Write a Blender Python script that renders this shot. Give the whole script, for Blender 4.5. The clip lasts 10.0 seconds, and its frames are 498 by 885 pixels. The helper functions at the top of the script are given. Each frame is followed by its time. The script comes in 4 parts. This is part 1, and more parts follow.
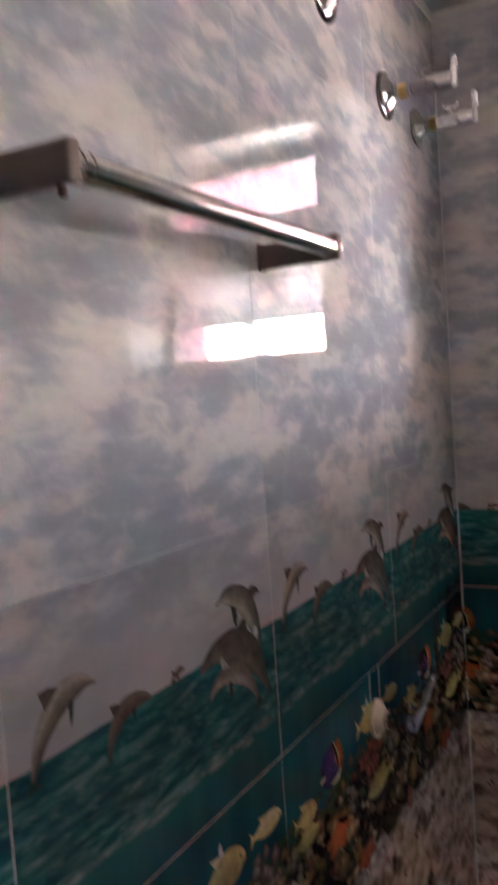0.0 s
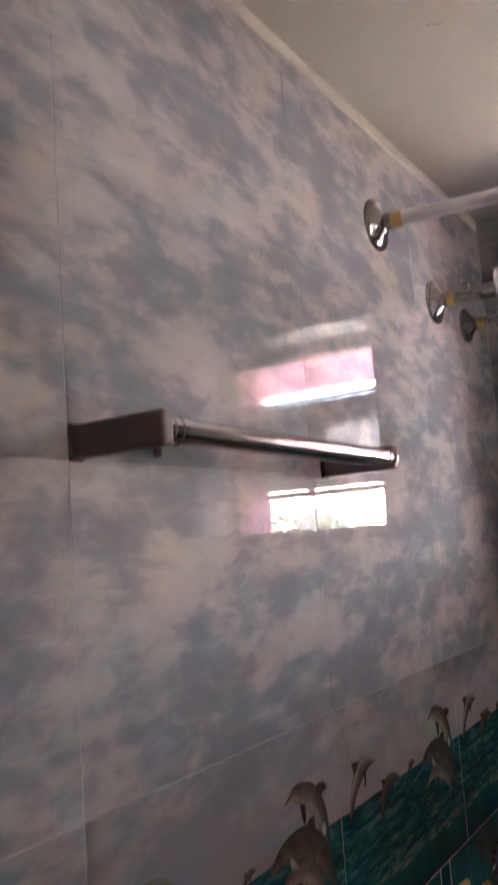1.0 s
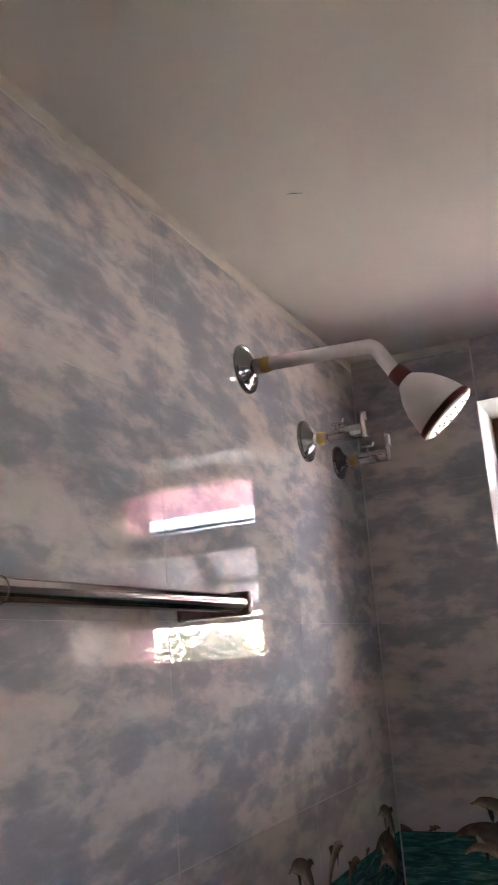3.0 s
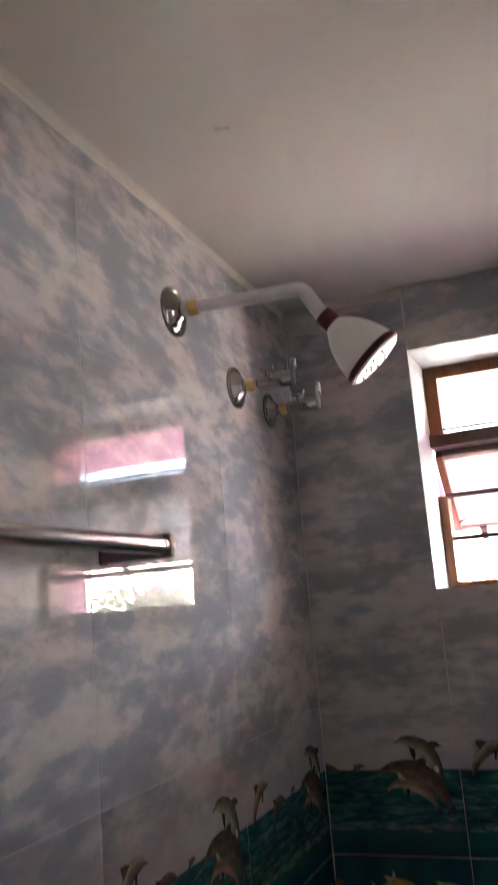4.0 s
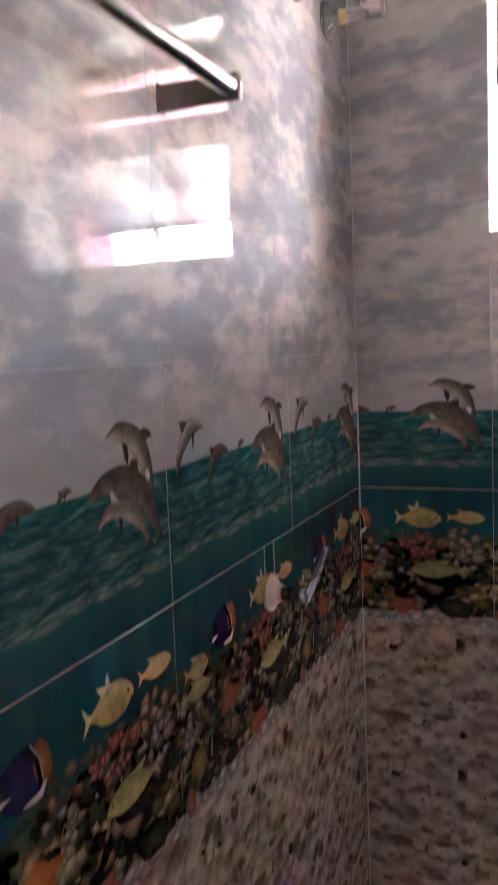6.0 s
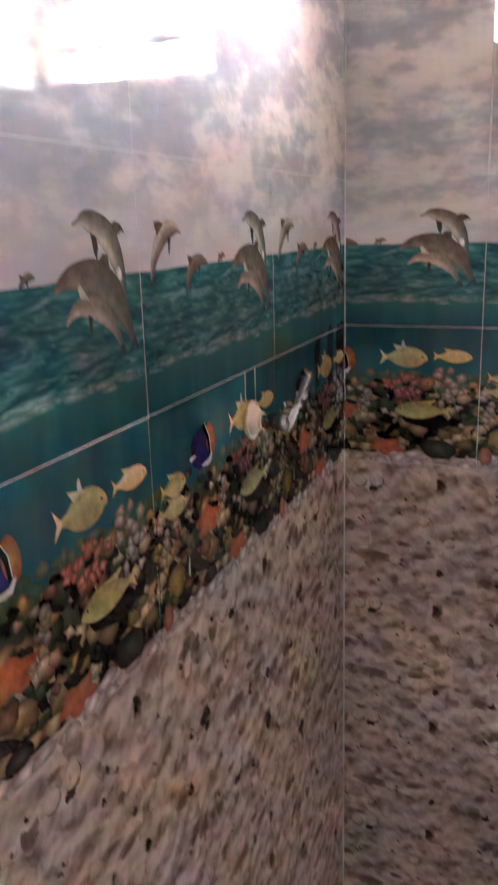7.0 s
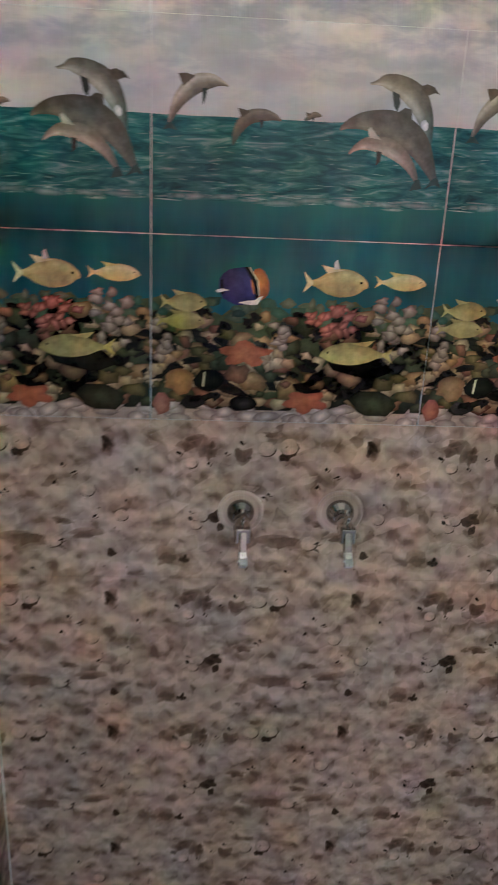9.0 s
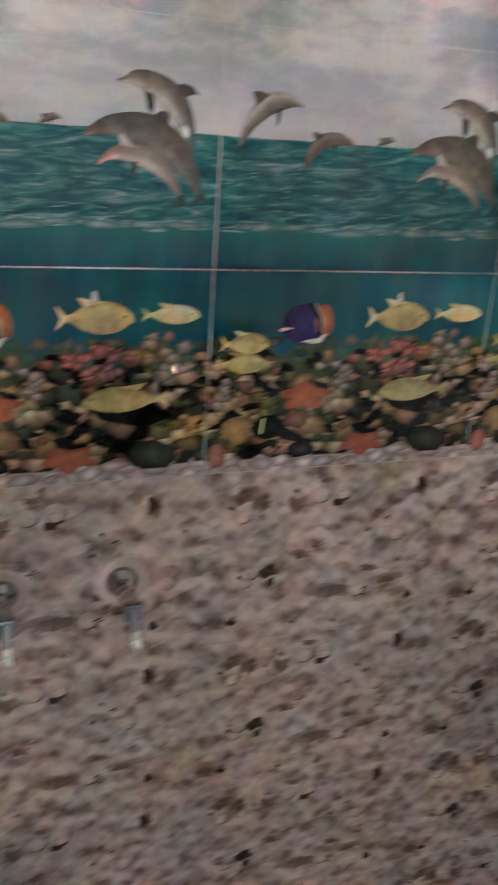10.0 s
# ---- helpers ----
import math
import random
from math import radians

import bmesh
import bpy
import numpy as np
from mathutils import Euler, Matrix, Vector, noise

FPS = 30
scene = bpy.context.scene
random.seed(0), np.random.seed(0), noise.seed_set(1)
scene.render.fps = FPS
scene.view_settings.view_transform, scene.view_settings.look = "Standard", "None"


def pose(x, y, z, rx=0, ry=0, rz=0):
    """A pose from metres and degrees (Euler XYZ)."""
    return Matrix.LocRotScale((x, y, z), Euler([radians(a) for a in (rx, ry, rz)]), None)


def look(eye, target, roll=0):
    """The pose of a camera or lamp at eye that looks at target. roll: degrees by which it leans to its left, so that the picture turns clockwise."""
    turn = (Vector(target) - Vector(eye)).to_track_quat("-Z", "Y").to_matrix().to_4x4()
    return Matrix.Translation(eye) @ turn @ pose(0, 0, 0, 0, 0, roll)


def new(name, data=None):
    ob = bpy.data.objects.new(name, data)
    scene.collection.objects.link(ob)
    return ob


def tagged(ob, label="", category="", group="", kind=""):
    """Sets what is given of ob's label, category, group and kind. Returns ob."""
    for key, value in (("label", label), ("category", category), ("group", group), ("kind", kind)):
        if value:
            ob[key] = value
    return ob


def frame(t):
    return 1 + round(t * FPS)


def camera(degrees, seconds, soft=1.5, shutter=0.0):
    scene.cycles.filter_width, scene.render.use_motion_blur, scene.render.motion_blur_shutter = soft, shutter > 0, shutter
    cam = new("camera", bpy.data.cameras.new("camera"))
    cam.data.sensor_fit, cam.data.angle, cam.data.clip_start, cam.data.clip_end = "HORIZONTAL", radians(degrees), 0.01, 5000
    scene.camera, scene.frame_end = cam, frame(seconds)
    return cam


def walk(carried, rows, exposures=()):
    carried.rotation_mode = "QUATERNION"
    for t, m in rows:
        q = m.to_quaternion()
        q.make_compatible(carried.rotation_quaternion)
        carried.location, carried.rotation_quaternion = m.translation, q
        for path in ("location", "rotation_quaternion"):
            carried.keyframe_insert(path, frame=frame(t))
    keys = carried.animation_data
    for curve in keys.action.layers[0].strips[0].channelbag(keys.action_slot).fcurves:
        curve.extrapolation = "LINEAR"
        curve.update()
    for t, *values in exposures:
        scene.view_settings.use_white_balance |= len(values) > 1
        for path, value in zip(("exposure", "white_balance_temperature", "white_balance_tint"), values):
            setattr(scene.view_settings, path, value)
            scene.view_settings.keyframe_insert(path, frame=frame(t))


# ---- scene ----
cam = camera(33.5, 10.0, shutter=0.6)
PATH = [
    (0, (0.412, -1.571, 1.72), (-0.544, 0.182, 1.602), -3.9),
    (0.5, (0.436, -1.621, 1.754), (-0.624, 0.074, 1.837), -4.1),
    (1, (0.452, -1.64, 1.776), (-0.607, 0.038, 2.026), -4.1),
    (1.5, (0.473, -1.634, 1.795), (-0.535, 0.052, 2.171), -4.1),
    (2, (0.491, -1.632, 1.805), (-0.449, 0.071, 2.268), -4.0),
    (2.5, (0.502, -1.627, 1.807), (-0.379, 0.097, 2.307), -4.0),
    (2.7, (0.505, -1.625, 1.806), (-0.351, 0.11, 2.313), -4.1),
    (3.8, (0.531, -1.611, 1.797), (-0.205, 0.198, 2.228), -4.5),
    (4, (0.521, -1.601, 1.789), (-0.189, 0.228, 2.179), -4.7),
    (4.5, (0.497, -1.576, 1.742), (-0.202, 0.284, 1.97), -4.0),
    (5, (0.475, -1.574, 1.694), (-0.243, 0.29, 1.795), -3.6),
    (5.5, (0.446, -1.577, 1.642), (-0.303, 0.277, 1.585), -2.7),
    (7, (0.413, -1.538, 1.518), (-0.305, 0.255, 1.003), -1.6),
    (7.5, (0.394, -1.489, 1.493), (-0.153, 0.316, 0.828), -0.8),
    (8, (0.334, -1.369, 1.481), (0.115, 0.469, 0.722), 1.4),
    (8.5, (0.287, -1.25, 1.474), (0.353, 0.601, 0.719), 3.1),
    (9, (0.322, -1.136, 1.478), (0.449, 0.718, 0.739), 2.8),
    (9.5, (0.363, -1.02, 1.472), (0.646, 0.814, 0.726), 1.5),
    (10, (0.361, -0.947, 1.483), (1.007, 0.808, 0.772), 4.2),
]
walk(cam, [(t, look(eye, target, roll)) for t, eye, target, roll in PATH], [(0, 7.3, 6950, 22), (0.5, 6.98, 7000, 23), (1, 6.72, 7050, 22), (2.5, 6.62, 7050, 20), (4.0, 6.48, 6950, 19), (4.5, 6.58, 6950, 21), (5.0, 6.92, 6950, 23), (5.5, 7.38, 6950, 24), (7.0, 8.95, 7200, 23), (7.5, 9.35, 7300, 22), (8.0, 9.2, 7350, 23), (8.5, 9.3, 6950, 14), (9.0, 9.33, 6700, 9), (9.5, 9.28, 6600, 7), (10, 9.25, 6450, 8)])


# ---------- world, sun ----------
world = bpy.data.worlds.new("daylight")
scene.world = world
world.use_nodes = True
wn = world.node_tree
sky = wn.nodes.new("ShaderNodeTexSky")
sky.sky_type, sky.sun_disc = "NISHITA", False
sky.sun_elevation, sky.sun_rotation = radians(45), radians(175)
sky.air_density, sky.dust_density, sky.ozone_density = 1.0, 2.5, 1.0
wn.links.new(sky.outputs[0], wn.nodes["Background"].inputs[0])
wn.nodes["Background"].inputs[1].default_value = 0.075
sun = new("sun", bpy.data.lights.new("sun", "SUN"))
sun.data.energy, sun.data.angle, sun.data.color = 4.0, radians(0.5), (1.0, 0.97, 0.94)
sun.matrix_world = look((0.4, -5, 5), (0, 0, 0))

# ---------- plan ----------
TW, TH = 0.3945, 0.2645          # one tile with its joint
U0 = 0.255                       # first upright joint of the north wall
ROOM_X, ROOM_Y = U0 + 3 * TW, -6 * TW
CEIL = 2.398
BY = ROOM_Y - 0.15                # far side of the doorway wall
WIN = (0.2525, 0.75, 1.795, 2.265)   # window opening: x from, to, z from, to
FRAME_Y, OUT_Y = 0.16, 0.36


# ---------- materials ----------
def lin(r, g, b, k=1.0):
    f = lambda c: ((c / 255 + 0.055) / 1.055) ** 2.4 if c > 10 else c / 255 / 12.92
    return (min(f(r) * k, 0.95), min(f(g) * k, 0.95), min(f(b) * k, 0.95), 1)


class Nodes:
    """A short way to write a material's nodes."""

    def __init__(self, name, rough=0.5, metal=0.0):
        self.mat = bpy.data.materials.new(name)
        self.mat.use_nodes = True
        self.t = self.mat.node_tree
        self.b = self.t.nodes["Principled BSDF"]
        self.b.inputs["Roughness"].default_value = rough
        self.b.inputs["Metallic"].default_value = metal
        tc = self.t.nodes.new("ShaderNodeTexCoord")
        self.obj = tc.outputs["Object"]

    def put(self, socket, value):
        if isinstance(value, bpy.types.NodeSocket):
            self.t.links.new(value, socket)
        else:
            socket.default_value = value

    def mapped(self, scale, shift=(0, 0, 0), source=None):
        n = self.t.nodes.new("ShaderNodeMapping")
        self.put(n.inputs["Vector"], source or self.obj)
        n.inputs["Scale"].default_value = scale
        self.put(n.inputs["Location"], shift)
        return n.outputs[0]

    def noise(self, scale, detail=3, vec=None, rough=0.5, warp=0.0):
        n = self.t.nodes.new("ShaderNodeTexNoise")
        self.put(n.inputs["Vector"], vec or self.obj)
        n.inputs["Scale"].default_value, n.inputs["Detail"].default_value = scale, detail
        n.inputs["Roughness"].default_value, n.inputs["Distortion"].default_value = rough, warp
        return n.outputs["Fac"]

    def cells(self, scale, feature="F1", vec=None, out="Distance"):
        n = self.t.nodes.new("ShaderNodeTexVoronoi")
        n.feature = feature
        self.put(n.inputs["Vector"], vec or self.obj)
        n.inputs["Scale"].default_value = scale
        return n.outputs[out]

    def ramp(self, fac, *stops):
        n = self.t.nodes.new("ShaderNodeValToRGB")
        self.put(n.inputs["Fac"], fac)
        e = n.color_ramp.elements
        while len(e) < len(stops):
            e.new(0.5)
        for k, (p, c) in zip(e, stops):
            k.position, k.color = p, c if len(c) == 4 else (*c, 1)
        return n.outputs["Color"]

    def mix(self, fac, a, b, how="MIX"):
        n = self.t.nodes.new("ShaderNodeMix")
        n.data_type, n.blend_type = "RGBA", how
        self.put(n.inputs[0], fac), self.put(n.inputs[6], a), self.put(n.inputs[7], b)
        return n.outputs[2]

    def sum(self, how, a, b):
        n = self.t.nodes.new("ShaderNodeMath")
        n.operation = how
        self.put(n.inputs[0], a), self.put(n.inputs[1], b)
        return n.outputs[0]

    def random(self):
        return self.t.nodes.new("ShaderNodeObjectInfo").outputs["Random"]

    def ink(self):
        n = self.t.nodes.new("ShaderNodeVertexColor")
        n.layer_name = "ink"
        return n.outputs["Color"]

    def axis(self, k):
        n = self.t.nodes.new("ShaderNodeSeparateXYZ")
        self.put(n.inputs[0], self.obj)
        return n.outputs[k]

    def colour(self, c):
        self.put(self.b.inputs["Base Color"], c)
        return self

    def rough(self, v):
        self.put(self.b.inputs["Roughness"], v)
        return self

    def bump(self, h, strength=0.2, dist=0.002):
        n = self.t.nodes.new("ShaderNodeBump")
        n.inputs["Strength"].default_value, n.inputs["Distance"].default_value = strength, dist
        self.put(n.inputs["Height"], h)
        self.put(self.b.inputs["Normal"], n.outputs[0])
        return self


def grey(v):
    return (v, v, v, 1)


def glaze(n):
    """Glossy ceramic: slightly wavy, under a dull film of dried water in upright streaks."""
    streak = n.noise(1, 3, n.mapped((60, 60, 4)))
    n.b.inputs["Specular IOR Level"].default_value = 0.34
    film = n.noise(1, 4, n.mapped((22, 22, 1.5)), 0.6)
    n.put(n.b.inputs["Coat Weight"], n.ramp(film, (0.36, grey(0.03)), (0.66, grey(0.12))))
    n.b.inputs["Coat Roughness"].default_value = 0.44
    n.b.inputs["Coat IOR"].default_value = 1.4
    n.rough(n.ramp(streak, (0.35, grey(0.008)), (0.75, grey(0.022))))
    n.bump(n.noise(14, 2), 0.04, 0.002)
    return n.mat


def along(n):
    """Place on the tiled walls: metres along them (round the corner) and up."""
    geo = n.t.nodes.new("ShaderNodeNewGeometry")
    sep = n.t.nodes.new("ShaderNodeSeparateXYZ")
    n.put(sep.inputs[0], geo.outputs["Position"])
    at = n.t.nodes.new("ShaderNodeCombineXYZ")
    n.put(at.inputs[0], n.sum("ADD", sep.outputs[0], sep.outputs[1]))
    n.put(at.inputs[2], sep.outputs[2])
    return at.outputs[0]


def clouds(n):
    """Printed cumulus: cream puffs on blue grey, running on from tile to tile and round the corner."""
    at = along(n)
    v = n.mapped((0.6, 1, 1.35), (0.37, 0.2, 0.11), at)
    mass = n.noise(12, 3, v, 0.5, 0.25)
    puff = n.noise(34, 5, v, 0.62, 0.35)
    band = n.noise(1, 2, n.mapped((2.2, 1, 11), (0, 0, 0), at))
    f = n.sum("ADD", n.sum("MULTIPLY", mass, 0.50), n.sum("ADD", n.sum("MULTIPLY", puff, 0.36), n.sum("MULTIPLY", band, 0.14)))
    return n.ramp(f, (0.40, lin(111, 112, 116, 2.3)), (0.46, lin(117, 117, 121, 2.3)), (0.50, lin(129, 127, 128, 2.3)), (0.54, lin(142, 137, 134, 2.35)), (0.61, lin(149, 143, 139, 2.4)))


def sky_glaze():
    n = Nodes("sky_glaze")
    n.colour(clouds(n))
    return glaze(n)


def haze_glaze():
    """The foot of the printed sky, where the clouds fade into haze over the sea."""
    n = Nodes("haze_glaze")
    n.colour(n.mix(n.ramp(n.axis(2), (0.150, grey(0.8)), (0.262, grey(0.0))), clouds(n), lin(136, 131, 132, 2.4)))
    return glaze(n)


def sea_glaze():
    n = Nodes("sea_glaze")
    waves = n.noise(1, 4, n.mapped((20, 1, 105)), 0.6, 0.9)
    swell = n.noise(1, 2, n.mapped((14, 1, 26)))
    c = n.ramp(waves, (0.32, lin(16, 56, 62, 1.3)), (0.47, lin(28, 84, 85, 1.5)), (0.57, lin(50, 108, 106, 1.5)), (0.70, lin(110, 148, 145, 1.4)))
    n.colour(n.mix(n.ramp(swell, (0.35, grey(0)), (0.7, grey(0.5))), c, lin(24, 76, 80, 1.6)))
    return glaze(n)


def deep_glaze():
    n = Nodes("deep_glaze")
    c = n.mix(0.8, n.ink(), n.ink())
    beams = n.noise(1, 3, n.mapped((26, 1, 5)))
    n.colour(n.mix(n.ramp(beams, (0.4, grey(0)), (0.75, grey(0.45))), c, lin(40, 106, 104, 1.3)))
    return glaze(n)


def print_glaze():
    n = Nodes("print_glaze")
    c = n.mix(1.0, n.ink(), n.ramp(n.noise(60, 4, None, 0.6), (0.32, grey(0.80)), (0.66, grey(1.36))), "MULTIPLY")
    n.colour(n.mix(1.0, c, n.ramp(n.noise(260, 3), (0.3, grey(0.92)), (0.65, grey(1.05))), "MULTIPLY"))
    return glaze(n)


def stone_print():
    n = Nodes("stone_print")
    c = n.mix(1.0, n.ink(), n.ramp(n.noise(45, 4, None, 0.6), (0.32, (0.84, 0.82, 0.81, 1)), (0.66, (1.66, 1.58, 1.56, 1))), "MULTIPLY")
    n.colour(n.mix(1.0, c, n.ramp(n.noise(260, 3), (0.3, grey(0.94)), (0.65, grey(1.05))), "MULTIPLY"))
    return glaze(n)


def pebble_glaze():
    """A printed picture of pale pebbles: soft round stones, lit from above in the picture."""
    n = Nodes("pebble_glaze")
    at = along(n)
    bend = n.t.nodes.new("ShaderNodeTexNoise")
    n.put(bend.inputs["Vector"], at)
    bend.inputs["Scale"].default_value, bend.inputs["Detail"].default_value = 30, 2
    add = n.t.nodes.new("ShaderNodeVectorMath")
    add.operation = "MULTIPLY_ADD"
    n.put(add.inputs[0], bend.outputs["Color"])
    add.inputs[1].default_value = (0.016, 0.016, 0.016)
    n.put(add.inputs[2], at)
    spot = add.outputs[0]

    def stone(scale, rise):
        return n.cells(scale, "SMOOTH_F1", n.mapped((1, 1, 0.95), (0, 0, rise), spot))

    lit = n.sum("ADD", n.sum("SUBTRACT", stone(36, 0.0), stone(36, -0.0085)), n.sum("MULTIPLY", n.sum("SUBTRACT", stone(70, 0.0), stone(70, -0.005)), 0.35))
    sep = n.t.nodes.new("ShaderNodeSeparateColor")
    n.put(sep.inputs[0], n.cells(46, "F1", spot, "Color"))
    small = n.t.nodes.new("ShaderNodeSeparateColor")
    n.put(small.inputs[0], n.cells(80, "F1", spot, "Color"))
    each = n.sum("ADD", n.sum("MULTIPLY", sep.outputs[0], 0.62), n.sum("MULTIPLY", small.outputs[1], 0.38))
    f = n.sum("ADD", n.sum("MULTIPLY", each, 0.30), n.sum("MULTIPLY", n.sum("ADD", lit, 0.5), 0.70))
    tone = n.ramp(f, (0.28, lin(100, 82, 73, 1.55)), (0.41, lin(130, 110, 101, 1.8)), (0.52, lin(145, 124, 115, 1.9)), (0.68, lin(162, 141, 132, 2.0)))
    hollow = n.noise(21, 3, n.mapped((1, 1, 1.25), (0, 0, 0), spot), 0.55)
    c = n.mix(n.ramp(hollow, (0.30, grey(0.6)), (0.43, grey(0.0))), tone, lin(84, 67, 58, 1.4))
    n.colour(n.mix(1.0, c, n.ramp(n.noise(11, 3), (0.32, grey(0.90)), (0.68, grey(1.08))), "MULTIPLY"))
    return glaze(n)


def plain(name, c, rough=0.6, vary=0.12, scale=8.0, metal=0.0, bump=0.0, bscale=200):
    n = Nodes(name, rough, metal)
    m = n.noise(scale, 4)
    f = n.noise(scale * 14, 2)
    a = tuple(v * (1 - vary) for v in c[:3]) + (1,)
    b = tuple(min(v * (1 + vary), 0.95) for v in c[:3]) + (1,)
    n.colour(n.mix(n.sum("ADD", n.sum("MULTIPLY", m, 0.7), n.sum("MULTIPLY", f, 0.3)), a, b))
    n.rough(n.ramp(f, (0.3, grey(max(rough - 0.06, 0.02))), (0.7, grey(min(rough + 0.08, 1)))))
    if bump:
        n.bump(n.noise(bscale, 3), bump, 0.001)
    return n.mat


def timber(name, a, b, rough=0.45):
    n = Nodes(name, rough)
    g = n.noise(1, 4, n.mapped((40, 40, 6)), 0.6, 1.5)
    n.colour(n.ramp(g, (0.3, a), (0.7, b)))
    return n.bump(g, 0.15, 0.001).mat


def ceiling_paint():
    n = Nodes("ceiling_paint", 0.85)
    n.colour(n.mix(n.noise(3, 4), (0.68, 0.66, 0.595, 1), (0.78, 0.755, 0.69, 1)))
    return n.bump(n.noise(60, 4), 0.12, 0.002).mat


def frosted():
    """Frosted pane: scatters the daylight that falls on either face."""
    n = Nodes("frosted_glass", 0.4)
    c = n.mix(n.noise(20, 4), (0.70, 0.76, 0.74, 1), (0.80, 0.86, 0.84, 1))
    n.colour(c)
    n.bump(n.noise(180, 2), 0.3, 0.001)
    through_pane = n.t.nodes.new("ShaderNodeBsdfTranslucent")
    n.put(through_pane.inputs["Color"], c)
    both = n.t.nodes.new("ShaderNodeMixShader")
    both.inputs[0].default_value = 0.6
    n.put(both.inputs[1], n.b.outputs[0])
    n.put(both.inputs[2], through_pane.outputs[0])
    n.put(n.t.nodes["Material Output"].inputs["Surface"], both.outputs[0])
    return n.mat


def clear_glass():
    n = Nodes("clear_glass", 0.02)
    n.b.inputs["Transmission Weight"].default_value = 1.0
    n.b.inputs["IOR"].default_value = 1.45
    return n.colour((0.96, 0.97, 0.96, 1)).mat


def foliage():
    n = Nodes("foliage", 0.6)
    return n.colour(n.mix(n.noise(6, 4), (0.03, 0.07, 0.015, 1), (0.12, 0.20, 0.05, 1))).mat


SKY, HAZE, SEA, DEEP, PRINT, PEBBLE = sky_glaze(), haze_glaze(), sea_glaze(), deep_glaze(), print_glaze(), pebble_glaze()
STONES = stone_print()
GROUT = plain("grout", lin(206, 206, 203), 0.9, 0.4, 16, bump=0.3)
CREAM = plain("cream_filler", (0.74, 0.70, 0.63, 1), 0.85, 0.15, 30, bump=0.4)
WHITE = plain("white_reveal_glaze", (0.56, 0.575, 0.575, 1), 0.34, 0.05, 12, bump=0.06, bscale=40)
PINK = plain("pink_render", (0.56, 0.285, 0.36, 1), 0.85, 0.08, 10, bump=0.3)
PAINT = plain("off_white_wall_paint", (0.86, 0.80, 0.785, 1), 0.6, 0.05, 3, bump=0.1)
CEILING = ceiling_paint()
FLOOR = plain("floor_tile_glaze", lin(150, 147, 160, 2.0), 0.22, 0.08, 5, bump=0.05)
CHROME = plain("chrome", (0.62, 0.60, 0.59, 1), 0.10, 0.04, 2, 1.0)
# DISC and BRIGHT are chrome with dark reflections and pale glints in the colour.
DISC = plain("chrome_reflecting_dark", (0.34, 0.33, 0.325, 1), 0.12, 0.04, 2, 1.0)
SATIN = plain("dull_bronze", (0.17, 0.125, 0.115, 1), 0.42, 0.08, 60, 0.4)
BRIGHT = plain("whitened_lever_chrome", (0.88, 0.87, 0.86, 1), 0.24, 0.02, 1.5, 0.85)
BLUSH = plain("pinkish_flange_metal", (0.46, 0.33, 0.29, 1), 0.36, 0.1, 60, 0.3)
PEACH = plain("peach_flange", (0.72, 0.58, 0.49, 1), 0.35, 0.1, 60, 0.1)
BRASS = plain("brass_nipple", (0.62, 0.43, 0.16, 1), 0.4, 0.2, 120, 0.6, 0.3)
PVC = plain("white_plastic", (0.82, 0.79, 0.79, 1), 0.32, 0.04, 15)
RED = plain("dark_red_plastic", (0.12, 0.014, 0.018, 1), 0.34, 0.06, 3)
SPRAY = plain("pale_spray_plate", (0.80, 0.80, 0.79, 1), 0.35, 0.05, 60)
HOLE = plain("grey_nozzle", (0.42, 0.42, 0.41, 1), 0.5, 0.05, 60)
WOOD = timber("varnished_wood", (0.17, 0.055, 0.022, 1), (0.32, 0.12, 0.045, 1))
DARKWOOD = timber("dark_wood", (0.06, 0.025, 0.018, 1), (0.12, 0.05, 0.035, 1))
IRON = plain("painted_iron", (0.10, 0.05, 0.04, 1), 0.5, 0.2, 60)
SASHPAINT = plain("dull_peach_sash", (0.44, 0.33, 0.27, 1), 0.4, 0.1, 30)
FROST, GLASS, LEAF = frosted(), clear_glass(), foliage()
# Blue tint in LIME stands in for skylight on the corner tiles.
LIME = plain("bluish_bounce_render", (0.76, 0.85, 0.93, 1), 0.9, 0.02, 1.2, bump=0.3, bscale=40)
CONCRETE = plain("pale_concrete", (0.62, 0.62, 0.60, 1), 0.9, 0.1, 1.0, bump=0.3, bscale=40)
SOIL = plain("dry_ground", (0.36, 0.335, 0.29, 1), 0.95, 0.2, 0.6, bump=0.5, bscale=30)
YARD = plain("beige_yard_wall", (0.68, 0.58, 0.54, 1), 0.9, 0.1, 1.5, bump=0.4, bscale=40)


# ---------- mesh helpers ----------
def finish(bm, name, *mats, smooth=False):
    bmesh.ops.recalc_face_normals(bm, faces=bm.faces)
    return sealed(bm, name, *mats, smooth=smooth)


def sealed(bm, name, *mats, smooth=False):
    me = bpy.data.meshes.new(name)
    if smooth:
        for f in bm.faces:
            f.smooth = True
        for e in bm.edges:
            if len(e.link_faces) == 2 and e.calc_face_angle(0) > 0.6:
                e.smooth = False
    bm.to_mesh(me)
    bm.free()
    for m in mats:
        me.materials.append(m)
    return me


def part(name, bm, material, parent=None, label="", smooth=False):
    ob = new(name, finish(bm, name, material, smooth=smooth))
    ob.parent = parent
    return tagged(ob, label)


def thing(name, m, label, category, group="", kind=""):
    ob = new(name)
    ob.matrix_world = m
    return tagged(ob, label, category, group, kind)


